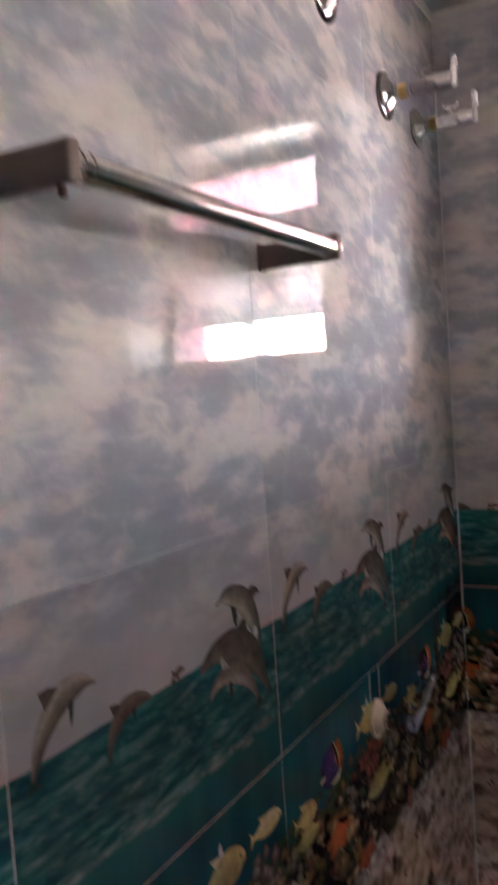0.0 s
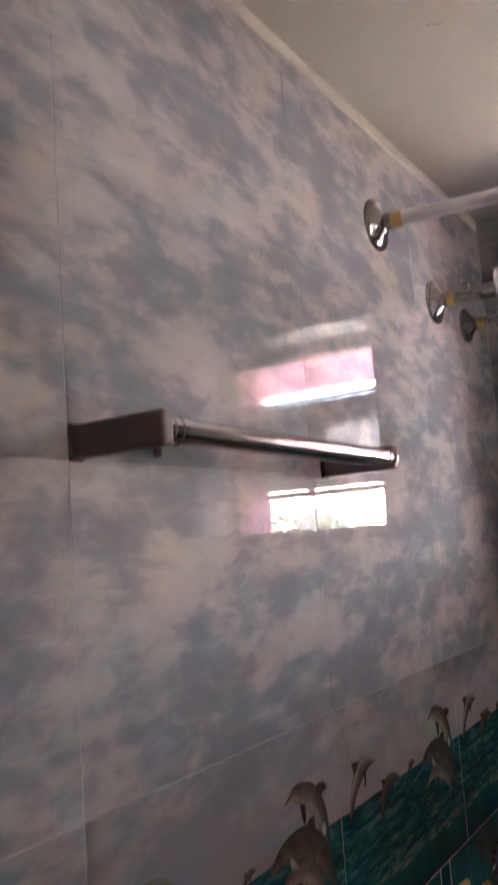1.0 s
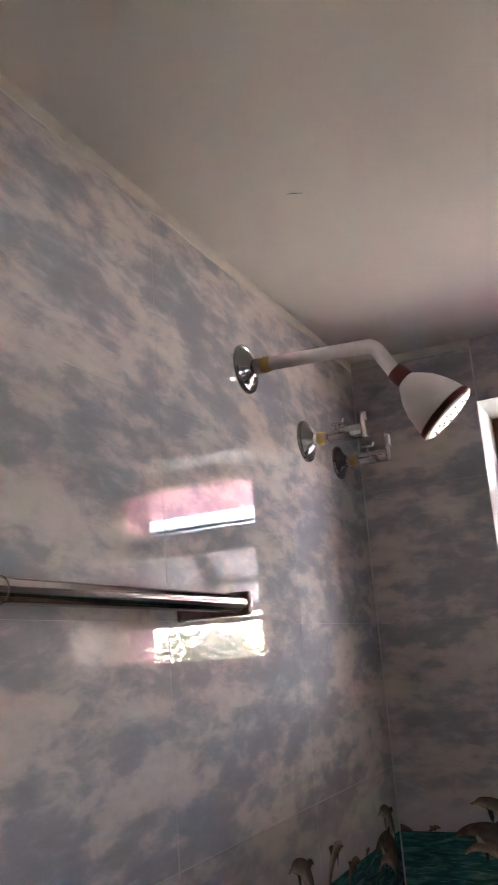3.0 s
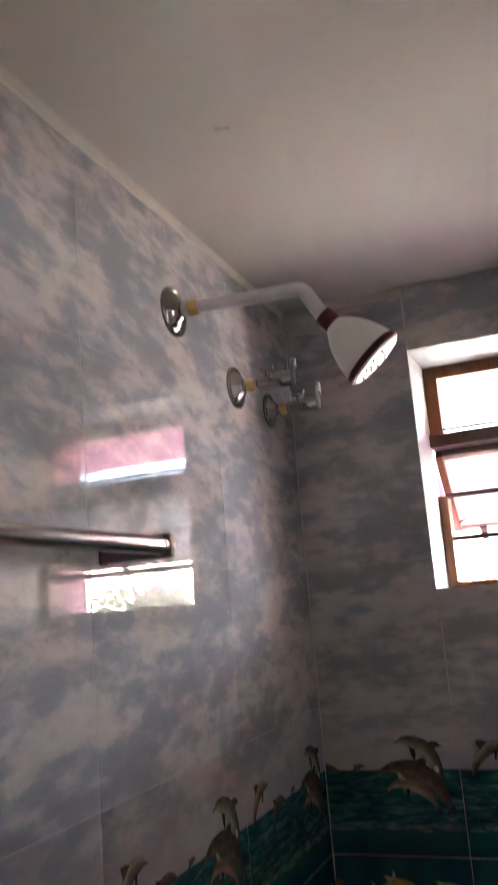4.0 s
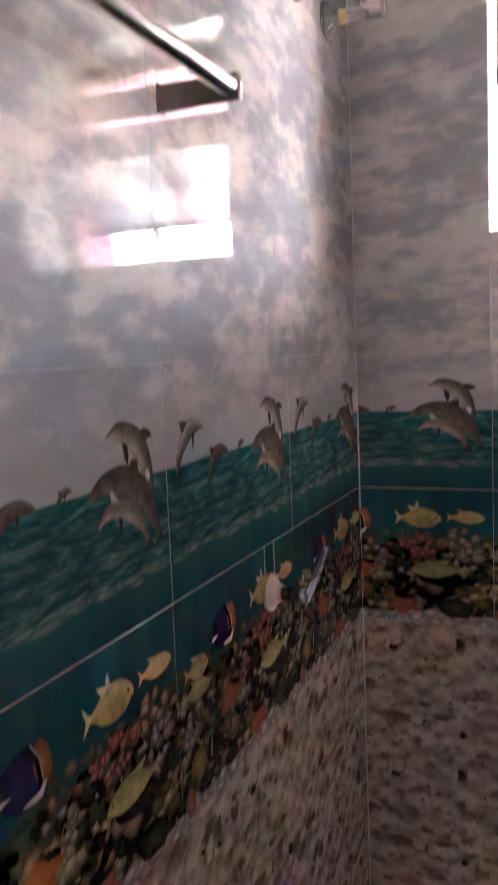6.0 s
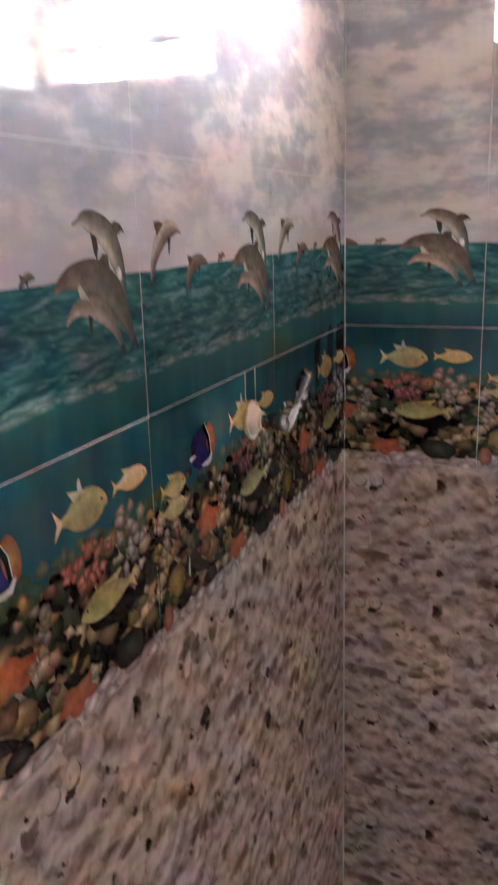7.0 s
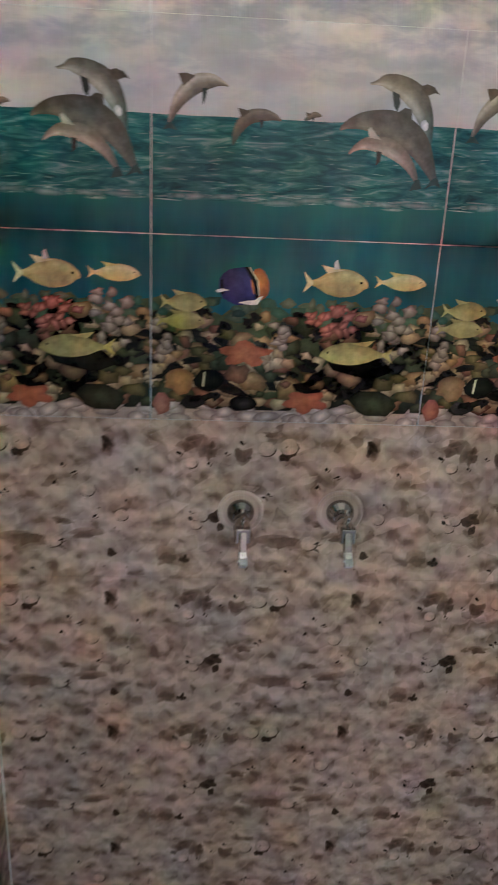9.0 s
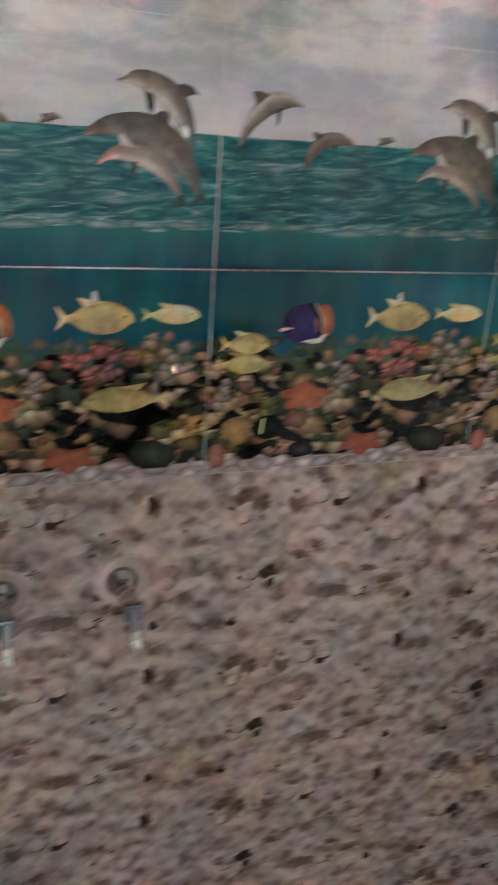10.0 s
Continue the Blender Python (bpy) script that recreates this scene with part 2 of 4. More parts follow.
def box(bm, x0, x1, y0, y1, z0, z1, bevel=0.0):
    r = bmesh.ops.create_cube(bm, size=1.0)
    for v in r["verts"]:
        v.co = ((x0 + x1) / 2 + v.co.x * (x1 - x0), (y0 + y1) / 2 + v.co.y * (y1 - y0), (z0 + z1) / 2 + v.co.z * (z1 - z0))
    if bevel:
        es = {e for v in r["verts"] for e in v.link_edges}
        bmesh.ops.bevel(bm, geom=list(es), offset=bevel, segments=2, affect="EDGES", profile=0.5)
    return bm


def one_box(*a, bevel=0.0):
    return box(bmesh.new(), *a, bevel=bevel)


def lathe(profile, segs=32, m=Matrix(), bm=None):
    """Turns (along, radius) pairs about the x axis."""
    bm = bm or bmesh.new()
    rings = []
    for a, r in profile:
        if r < 1e-6:
            rings.append([bm.verts.new(m @ Vector((a, 0, 0)))])
        else:
            rings.append([bm.verts.new(m @ Vector((a, r * math.cos(2 * math.pi * i / segs), r * math.sin(2 * math.pi * i / segs)))) for i in range(segs)])
    for p, q in zip(rings, rings[1:]):
        for i in range(segs):
            j = (i + 1) % segs
            if len(p) == 1 and len(q) == 1:
                continue
            if len(p) == 1:
                bm.faces.new((p[0], q[i], q[j]))
            elif len(q) == 1:
                bm.faces.new((p[i], p[j], q[0]))
            else:
                bm.faces.new((p[i], p[j], q[j], q[i]))
    return bm


def tube(points, radius, segs=20, closed_ends=True, bm=None):
    """A round tube along a line of points."""
    bm = bm or bmesh.new()
    pts = [Vector(p) for p in points]
    rings, side = [], None
    for i, p in enumerate(pts):
        d = (pts[min(i + 1, len(pts) - 1)] - pts[max(i - 1, 0)]).normalized()
        if side is None:
            side = d.orthogonal().normalized()
        side = (side - d * side.dot(d)).normalized()
        up = d.cross(side)
        rings.append([bm.verts.new(p + radius * (math.cos(2 * math.pi * k / segs) * side + math.sin(2 * math.pi * k / segs) * up)) for k in range(segs)])
    for a, b in zip(rings, rings[1:]):
        for k in range(segs):
            bm.faces.new((a[k], a[(k + 1) % segs], b[(k + 1) % segs], b[k]))
    if closed_ends:
        bm.faces.new(rings[0]), bm.faces.new(rings[-1])
    return bm


def arc(a, corner, b, r, n=8):
    """A line from a to b by way of a rounded corner."""
    a, c, b = Vector(a), Vector(corner), Vector(b)
    p, q = c + (a - c).normalized() * r, c + (b - c).normalized() * r
    return [a] + [(1 - t) ** 2 * p + 2 * t * (1 - t) * c + t * t * q for t in [i / n for i in range(n + 1)]] + [b]


# ---------- prints on the tiles ----------
class Print:
    """Flat coloured shapes laid on a tile's face, each a hair above the last."""

    def __init__(self, bm, step=4e-6):
        self.bm, self.y, self.step = bm, -2e-5, step
        self.ink = bm.loops.layers.float_color.get("ink") or bm.loops.layers.float_color.new("ink")

    def level(self):
        self.y -= self.step
        return self.y

    def face(self, pts, cols, y, slot):
        vs = [self.bm.verts.new((u, y, v)) for u, v in pts]
        f = self.bm.faces.new(vs)
        f.normal_update()
        if f.normal.y > 0:
            f.normal_flip()
        f.material_index = slot
        where = dict(zip(vs, cols))
        for loop in f.loops:
            loop[self.ink] = where[loop.vert]

    def blob(self, u, v, ru, rv, mid, rim, n=9, rough=0.2, turn=0.0, slot=1, rng=random, wrap=(0, 0), lift=0.0):
        """A rough-edged spot; with wrap it goes on over the tile's edges, so that the pattern meets."""
        y = self.level()
        ring = []
        for i in range(n):
            a = 2 * math.pi * i / n
            k = 1 + rough * (rng.random() * 2 - 1)
            x, z = ru * k * math.cos(a), rv * k * math.sin(a)
            ring.append((u + x * math.cos(turn) - z * math.sin(turn), v + x * math.sin(turn) + z * math.cos(turn)))
        reach = 1.6 * max(ru, rv)
        for du in (-TW, 0, TW) if wrap[0] else (0,):
            for dv in (-TH, 0, TH) if wrap[1] else (0,):
                if -reach < u + du < TW + reach and -reach < v + dv < TH + reach:
                    for i in range(n):
                        a, b = ring[i], ring[(i + 1) % n]
                        self.face([(u + du, v + dv + lift * rv), (a[0] + du, a[1] + dv), (b[0] + du, b[1] + dv)], [mid, rim, rim], y, slot)

    def body(self, line, back, belly, slot=1, flip=1, n=5, fade=None):
        """A swimming body: (u, v, half width) along its middle, with a back and a belly colour."""
        y = self.level()
        pts = []
        m = len(line)
        for i in range(m - 1):
            p0, p1, p2, p3 = line[max(i - 1, 0)], line[i], line[i + 1], line[min(i + 2, m - 1)]
            for k in range(n):
                t = k / n
                pts.append([0.5 * (2 * b + (c - a) * t + (2 * a - 5 * b + 4 * c - d) * t * t + (3 * b - a - 3 * c + d) * t ** 3) for a, b, c, d in zip(p0, p1, p2, p3)])
        pts.append(list(line[-1]))
        mid = tuple(0.65 * a + 0.35 * b for a, b in zip(back, belly))
        rows = []
        for i, (u, v, w) in enumerate(pts):
            a, b = pts[max(i - 1, 0)], pts[min(i + 1, len(pts) - 1)]
            d = Vector((b[0] - a[0], b[1] - a[1])).normalized()
            w = max(w, 0.0006)
            nu, nv = -d.y * w * flip, d.x * w * flip
            rows.append([(u + nu, v + nv), (u + nu * 0.1, v + nv * 0.1), (u - nu * 0.55, v - nv * 0.55), (u - nu, v - nv)])
        cs = [back, mid, belly, tuple(0.75 * c for c in belly[:3]) + (1,)]
        last = len(rows) - 1
        for i, (p, q) in enumerate(zip(rows, rows[1:])):
            f = [max(0.0, (j / last - 0.72) / 0.28) * 0.8 if fade else 0.0 for j in (i, i + 1)]
            near, far = [[tuple(a * (1 - g) + b * g for a, b in zip(c, fade or c)) for c in cs] for g in f]
            for k in range(3):
                self.face([p[k], p[k + 1], q[k + 1], q[k]], [near[k], near[k + 1], far[k + 1], far[k]], y, slot)

    def fin(self, pts, c, slot=1):
        self.face(pts, [c] * len(pts), self.level(), slot)


GREY_BACK, GREY_MID, BELLY = lin(96, 84, 74, 0.95), lin(124, 110, 98, 1.05), lin(166, 153, 140, 1.2)
FIN_DARK = lin(56, 58, 56, 1.1)
WATER, FLUKE = lin(30, 82, 82, 1.15), lin(44, 74, 72, 1.1)


def dolphins(p):
    # far small ones first, then the leaping group
    p.body([(0.218, 0.156, 0.001), (0.208, 0.157, 0.004), (0.196, 0.150, 0.0015)], GREY_BACK, GREY_MID, flip=1, fade=WATER)
    p.fin([(0.199, 0.154), (0.205, 0.158), (0.197, 0.160)], GREY_BACK)
    p.fin([(0.205, 0.154), (0.209, 0.154), (0.207, 0.148)], FIN_DARK)
    p.body([(0.166, 0.148, 0.001), (0.158, 0.152, 0.004), (0.143, 0.154, 0.0075), (0.124, 0.150, 0.0085), (0.111, 0.135, 0.006), (0.105, 0.116, 0.0015)], GREY_BACK, GREY_MID, flip=1, fade=WATER)
    p.fin([(0.115, 0.150), (0.126, 0.157), (0.118, 0.160), (0.110, 0.161)], GREY_BACK)
    p.fin([(0.138, 0.148), (0.144, 0.148), (0.141, 0.137)], FIN_DARK)
    p.body([(0.097, 0.186, 0.0012), (0.089, 0.189, 0.0035), (0.076, 0.191, 0.0085), (0.055, 0.186, 0.0115), (0.036, 0.168, 0.0085), (0.026, 0.148, 0.004), (0.022, 0.138, 0.0015)], GREY_BACK, BELLY, flip=1, fade=WATER)
    p.fin([(0.040, 0.183), (0.055, 0.196), (0.044, 0.199), (0.034, 0.198)], GREY_BACK)
    p.fin([(0.064, 0.182), (0.071, 0.183), (0.068, 0.168), (0.065, 0.162)], FIN_DARK)
    p.fin([(0.021, 0.140), (0.026, 0.140), (0.034, 0.131), (0.023, 0.133), (0.014, 0.131)], FLUKE)
    # upper of the group
    p.body([(0.277, 0.197, 0.0012), (0.287, 0.199, 0.0035), (0.298, 0.201, 0.0085), (0.318, 0.196, 0.0125), (0.338, 0.183, 0.0145), (0.353, 0.158, 0.0105), (0.362, 0.125, 0.003)], GREY_BACK, BELLY, flip=1, fade=WATER)
    p.fin([(0.341, 0.197), (0.352, 0.186), (0.362, 0.190), (0.368, 0.188), (0.360, 0.197), (0.350, 0.200)], GREY_BACK)
    p.fin([(0.306, 0.190), (0.316, 0.186), (0.318, 0.176), (0.315, 0.165), (0.310, 0.172)], FIN_DARK)
    # the large one
    p.body([(0.243, 0.141, 0.0015), (0.254, 0.148, 0.006), (0.277, 0.153, 0.012), (0.312, 0.148, 0.0185), (0.343, 0.130, 0.0165), (0.362, 0.104, 0.0095), (0.376, 0.078, 0.003)], GREY_BACK, GREY_MID, flip=1, fade=WATER)
    p.fin([(0.316, 0.165), (0.336, 0.152), (0.334, 0.169), (0.325, 0.171)], GREY_BACK)
    p.fin([(0.370, 0.084), (0.377, 0.088), (0.384, 0.074), (0.374, 0.078), (0.362, 0.072)], FLUKE)
    p.blob(0.3525, 0.151, 0.0042, 0.0075, lin(196, 188, 186, 1.3), lin(176, 168, 166, 1.3), 9, 0.2, 0.5, rng=random.Random(2))
    # the young one below, with a pale belly
    p.body([(0.257, 0.112, 0.001), (0.266, 0.120, 0.004), (0.283, 0.126, 0.0085), (0.311, 0.121, 0.011), (0.336, 0.103, 0.0075), (0.352, 0.078, 0.002)], GREY_MID, BELLY, flip=1, fade=WATER)
    p.fin([(0.282, 0.133), (0.297, 0.131), (0.283, 0.146), (0.279, 0.143)], BELLY)
    p.fin([(0.293, 0.117), (0.300, 0.116), (0.299, 0.104), (0.294, 0.099)], FIN_DARK)
    p.fin([(0.348, 0.083), (0.354, 0.084), (0.358, 0.072), (0.342, 0.069)], FLUKE)


def fish(p, u, v, long, tall, back, belly, face=1, fin=None):
    """A flat-sided fish that faces to the right (1) or to the left (-1)."""
    s = face * long / 2
    p.body([(u + s, v - tall * 0.12, 0.0008), (u + s * 0.86, v - tall * 0.04, tall * 0.22), (u + s * 0.55, v, tall * 0.42), (u + s * 0.1, v + tall * 0.02, tall * 0.49), (u - s * 0.3, v, tall * 0.36), (u - s * 0.6, v, tall * 0.16), (u - s * 0.8, v, tall * 0.09)], back, belly, flip=face)
    c = fin or back
    p.fin([(u - s * 0.74, v + tall * 0.05), (u - s * 1.05, v + tall * 0.38), (u - s * 0.92, v), (u - s * 1.05, v - tall * 0.36), (u - s * 0.74, v - tall * 0.06)], c)
    p.fin([(u - s * 0.3, v + tall * 0.34), (u - s * 0.5, v + tall * 0.62), (u + s * 0.2, v + tall * 0.46)], c)
    p.blob(u + s * 0.78, v + tall * 0.05, tall * 0.05, tall * 0.05, lin(20, 20, 18), lin(20, 20, 18), 7, 0.0)


def starfish(p, u, v, r, c, d, turn):
    y = p.level()
    ring = []
    for i in range(20):
        k = (1.0, 0.84, 0.6, 0.84)[i % 4] * random.Random(i).uniform(0.88, 1.08)
        a = turn + 2 * math.pi * i / 20
        ring.append((u + r * 1.25 * k * math.cos(a), v + r * 0.66 * k * math.sin(a)))
    for i in range(20):
        p.face([(u, v), ring[i], ring[(i + 1) % 20]], [c, d, d], y, 1)


def reef(p):
    rng = random.Random(11)
    dark, brown, olive = lin(30, 29, 25, 1.2), lin(84, 66, 54, 1.3), lin(66, 72, 50, 1.3)
    tones = [lin(158, 134, 108, 1.8), lin(142, 118, 90, 1.75), lin(150, 122, 96, 1.7), lin(104, 92, 60, 1.3), lin(70, 72, 52, 1.3), lin(40, 38, 30, 1.2), lin(26, 24, 21, 1.2), lin(22, 21, 19, 1.2), lin(150, 116, 82, 1.35), lin(128, 88, 70, 1.3)]
    haze = [lin(58, 84, 70, 1.3), lin(74, 88, 70, 1.3), lin(44, 66, 60, 1.3), lin(88, 92, 76, 1.3)]
    # uneven dark bed of the reef
    n = 40
    tops = [0.168 + 0.012 * math.sin(i * 2 * math.pi / n * 3 + 1) + rng.uniform(-0.006, 0.006) for i in range(n + 1)]
    tops[n] = tops[0]
    y = p.level()
    for i in range(n):
        a, b = i * (TW - 0.002) / n, (i + 1) * (TW - 0.002) / n
        p.face([(a, 0.018), (b, 0.018), (b, tops[i + 1]), (a, tops[i])], [dark, dark, olive, olive], y, 1)
        foot = lin(150, 130, 122, 1.4)
        p.face([(a, 0.0), (b, 0.0), (b, 0.018), (a, 0.018)], [foot] * 4, y, 1)
    # pale pebbles along the foot
    for i in range(34):
        g = rng.uniform(0.88, 1.08)
        p.blob(rng.uniform(0, TW), rng.uniform(0.001, 0.027), rng.uniform(0.012, 0.022), rng.uniform(0.007, 0.011), lin(190 * g, 172 * g, 166 * g, 1.35), lin(128 * g, 110 * g, 105 * g, 1.2), 12, 0.12, rng.uniform(-0.5, 0.5), rng=rng)
    for i in range(60):
        c = rng.choice(haze)
        p.blob(rng.uniform(0, TW), rng.uniform(0.15, 0.178), rng.uniform(0.006, 0.013), rng.uniform(0.005, 0.009), c, tuple(0.6 * k for k in c[:3]) + (1,), 8, 0.3, rng=rng)
    def rubble(count, low, high, k=1.0):
        for i in range(count):
            v = rng.uniform(low, high)
            c = rng.choice(tones)
            s = k * rng.uniform(0.004, 0.017) * (1.15 - v * 2.2)
            p.blob(rng.uniform(0, TW), v, s * rng.uniform(0.9, 1.6), s * rng.uniform(0.65, 1.0), c, tuple(0.28 * q for q in c[:3]) + (1,), 9, 0.42, rng.uniform(-0.5, 0.5), rng=rng, wrap=(1, 0), lift=0.45)

    rubble(200, 0.028, 0.165, 1.15)
    for i in range(44):
        p.blob(rng.uniform(0, TW), rng.uniform(0.045, 0.158), rng.uniform(0.007, 0.017), rng.uniform(0.004, 0.009), lin(20, 19, 17), lin(36, 33, 27, 1.1), 8, 0.55, rng.uniform(-0.7, 0.7), rng=rng, wrap=(1, 0))
    rubble(60, 0.05, 0.16, 0.8)
    rubble(70, 0.03, 0.14, 0.8)
    # pale coral stems
    for u, v, h in ((0.328, 0.16, 0.05), (0.350, 0.150, 0.07), (0.338, 0.125, 0.04), (0.176, 0.13, 0.03), (0.012, 0.12, 0.05)):
        for k in range(6):
            p.blob(u + rng.uniform(-0.012, 0.012), v - h / 2 + k * h / 5, rng.uniform(0.006, 0.011), rng.uniform(0.005, 0.009), lin(156, 136, 124, 1.4), lin(84, 70, 63, 1.2), 9, 0.35, rng=rng, lift=0.4)
    # pink and red coral, sea stars
    for k in range(20):
        p.blob(0.254 + rng.uniform(-0.042, 0.042), 0.157 + rng.uniform(-0.020, 0.020), rng.uniform(0.005, 0.013), rng.uniform(0.004, 0.008), lin(162, 100, 88, 1.35), lin(92, 52, 46, 1.2), 9, 0.4, rng.uniform(-1, 1), rng=rng)
    starfish(p, 0.132, 0.103, 0.033, lin(172, 92, 60, 1.35), lin(140, 74, 50, 1.3), 0.3)
    starfish(p, 0.223, 0.033, 0.030, lin(170, 94, 70, 1.35), lin(138, 76, 60, 1.3), 0.9)
    # dark rocks and the black pebble
    p.blob(0.323, 0.034, 0.034, 0.020, lin(62, 64, 48, 1.3), lin(34, 34, 28, 1.2), 14, 0.12, -0.1, rng=rng)
    p.blob(0.083, 0.062, 0.022, 0.017, lin(30, 32, 26), lin(20, 20, 17), 12, 0.15, rng=rng)
    p.fin([(0.075, 0.074), (0.078, 0.075), (0.076, 0.052), (0.073, 0.054)], lin(190, 180, 150))
    p.blob(0.133, 0.029, 0.020, 0.0115, lin(58, 54, 54), lin(16, 15, 15), 14, 0.04, rng=rng)
    p.blob(0.040, 0.06, 0.022, 0.018, lin(158, 122, 78, 1.3), lin(112, 84, 58, 1.3), 12, 0.25, rng=rng)
    p.blob(0.015, 0.025, 0.013, 0.016, lin(166, 108, 88, 1.3), lin(122, 76, 64, 1.3), 10, 0.2, rng=rng)
    p.blob(0.286, 0.072, 0.020, 0.014, lin(148, 116, 92, 1.3), lin(88, 68, 56, 1.2), 12, 0.15, rng=rng)
    p.blob(0.124, 0.072, 0.018, 0.015, lin(140, 96, 74, 1.3), lin(80, 54, 44, 1.2), 12, 0.25, rng=rng)
    # fish
    yel, yel2, pale = lin(164, 147, 100, 1.3), lin(146, 128, 84, 1.25), lin(178, 166, 130, 1.3)
    fish(p, 0.255, 0.207, 0.088, 0.040, yel2, yel, 1, pale)
    fish(p, 0.345, 0.211, 0.070, 0.024, yel, pale, 1)
    fish(p, 0.045, 0.174, 0.062, 0.028, yel, yel2, 1)
    fish(p, 0.042, 0.148, 0.066, 0.026, yel2, yel, 1)
    p.blob(0.296, 0.092, 0.050, 0.017, lin(30, 27, 22), lin(24, 22, 18), 14, 0.12, -0.15, rng=rng)
    fish(p, 0.291, 0.107, 0.104, 0.034, yel, yel2, -1, lin(170, 146, 96, 1.3))
    # blue angelfish with an orange head
    p.blob(0.122, 0.199, 0.030, 0.026, lin(58, 52, 102, 1.25), lin(36, 38, 78, 1.2), 18, 0.04, rng=rng)
    p.blob(0.149, 0.203, 0.0125, 0.0225, lin(176, 108, 68, 1.3), lin(132, 76, 52, 1.3), 14, 0.05, 0.2, rng=rng)
    p.fin([(0.127, 0.225), (0.133, 0.226), (0.145, 0.207), (0.1485, 0.186), (0.144, 0.182), (0.140, 0.203)], lin(22, 20, 26))
    p.fin([(0.133, 0.2255), (0.1345, 0.2255), (0.147, 0.207), (0.1495, 0.187), (0.1485, 0.186), (0.145, 0.207)], lin(186, 178, 166))
    p.fin([(0.120, 0.176), (0.136, 0.173), (0.147, 0.174), (0.154, 0.186), (0.149, 0.185), (0.143, 0.180), (0.132, 0.179)], lin(204, 196, 184))
    p.fin([(0.098, 0.208), (0.100, 0.188), (0.096, 0.187), (0.095, 0.206)], lin(20, 20, 30))
    p.fin([(0.108, 0.193), (0.092, 0.189), (0.088, 0.192), (0.096, 0.195)], lin(190, 190, 196))
    p.fin([(0.250, 0.226), (0.258, 0.227), (0.254, 0.240), (0.250, 0.236)], lin(190, 190, 186))


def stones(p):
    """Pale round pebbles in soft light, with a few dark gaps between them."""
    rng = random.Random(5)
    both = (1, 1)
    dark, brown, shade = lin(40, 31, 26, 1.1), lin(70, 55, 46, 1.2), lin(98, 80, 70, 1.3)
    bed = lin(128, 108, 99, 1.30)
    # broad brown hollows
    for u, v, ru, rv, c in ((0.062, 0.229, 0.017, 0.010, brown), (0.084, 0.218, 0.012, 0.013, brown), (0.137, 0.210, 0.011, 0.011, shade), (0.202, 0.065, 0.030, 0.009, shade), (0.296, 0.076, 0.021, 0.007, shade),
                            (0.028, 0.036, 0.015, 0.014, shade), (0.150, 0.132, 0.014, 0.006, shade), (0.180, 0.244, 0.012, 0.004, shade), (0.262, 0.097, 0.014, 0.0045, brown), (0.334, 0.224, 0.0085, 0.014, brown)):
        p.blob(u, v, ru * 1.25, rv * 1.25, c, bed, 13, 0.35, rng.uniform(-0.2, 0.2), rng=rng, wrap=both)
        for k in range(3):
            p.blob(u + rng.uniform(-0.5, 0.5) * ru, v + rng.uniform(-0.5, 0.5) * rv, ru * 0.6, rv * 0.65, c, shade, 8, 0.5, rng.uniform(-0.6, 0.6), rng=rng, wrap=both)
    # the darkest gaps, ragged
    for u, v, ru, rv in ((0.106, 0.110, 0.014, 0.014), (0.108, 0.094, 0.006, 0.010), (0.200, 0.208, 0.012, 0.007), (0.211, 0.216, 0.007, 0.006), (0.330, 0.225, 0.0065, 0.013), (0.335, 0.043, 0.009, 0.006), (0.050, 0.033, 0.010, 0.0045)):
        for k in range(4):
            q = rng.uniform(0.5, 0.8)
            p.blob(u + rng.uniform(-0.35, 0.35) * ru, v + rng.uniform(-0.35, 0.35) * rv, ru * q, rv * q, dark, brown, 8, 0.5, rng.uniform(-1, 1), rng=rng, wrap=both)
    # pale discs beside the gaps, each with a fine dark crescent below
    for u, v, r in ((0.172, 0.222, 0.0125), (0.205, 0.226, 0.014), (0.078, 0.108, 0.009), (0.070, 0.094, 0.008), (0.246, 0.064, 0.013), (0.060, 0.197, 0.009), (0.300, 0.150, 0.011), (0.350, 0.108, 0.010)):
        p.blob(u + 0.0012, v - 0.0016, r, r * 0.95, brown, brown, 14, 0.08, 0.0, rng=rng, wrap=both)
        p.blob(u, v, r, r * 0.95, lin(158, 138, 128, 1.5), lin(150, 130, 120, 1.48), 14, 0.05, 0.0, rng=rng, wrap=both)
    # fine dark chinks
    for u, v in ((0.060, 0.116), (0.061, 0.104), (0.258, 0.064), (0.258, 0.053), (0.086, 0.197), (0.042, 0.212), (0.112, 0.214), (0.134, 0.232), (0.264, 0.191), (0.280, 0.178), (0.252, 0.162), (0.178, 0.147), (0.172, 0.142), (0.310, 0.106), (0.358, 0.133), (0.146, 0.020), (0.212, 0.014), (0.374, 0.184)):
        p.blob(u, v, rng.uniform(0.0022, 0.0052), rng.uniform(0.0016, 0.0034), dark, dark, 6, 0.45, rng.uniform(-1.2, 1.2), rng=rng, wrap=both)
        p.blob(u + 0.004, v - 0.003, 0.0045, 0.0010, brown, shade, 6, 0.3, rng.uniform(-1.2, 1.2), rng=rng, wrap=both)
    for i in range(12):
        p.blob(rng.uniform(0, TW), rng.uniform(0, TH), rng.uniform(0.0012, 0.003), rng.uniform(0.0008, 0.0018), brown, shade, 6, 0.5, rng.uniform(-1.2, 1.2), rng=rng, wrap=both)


GAP = {"sky": (0.0005, 0.0003), "sea": (0.0004, 0.0005), "coral": (0.0004, 0.0005), "sand": (0.0001, 0.0001)}
BASE = {"sky": SKY, "sea": HAZE, "coral": DEEP, "sand": PEBBLE}


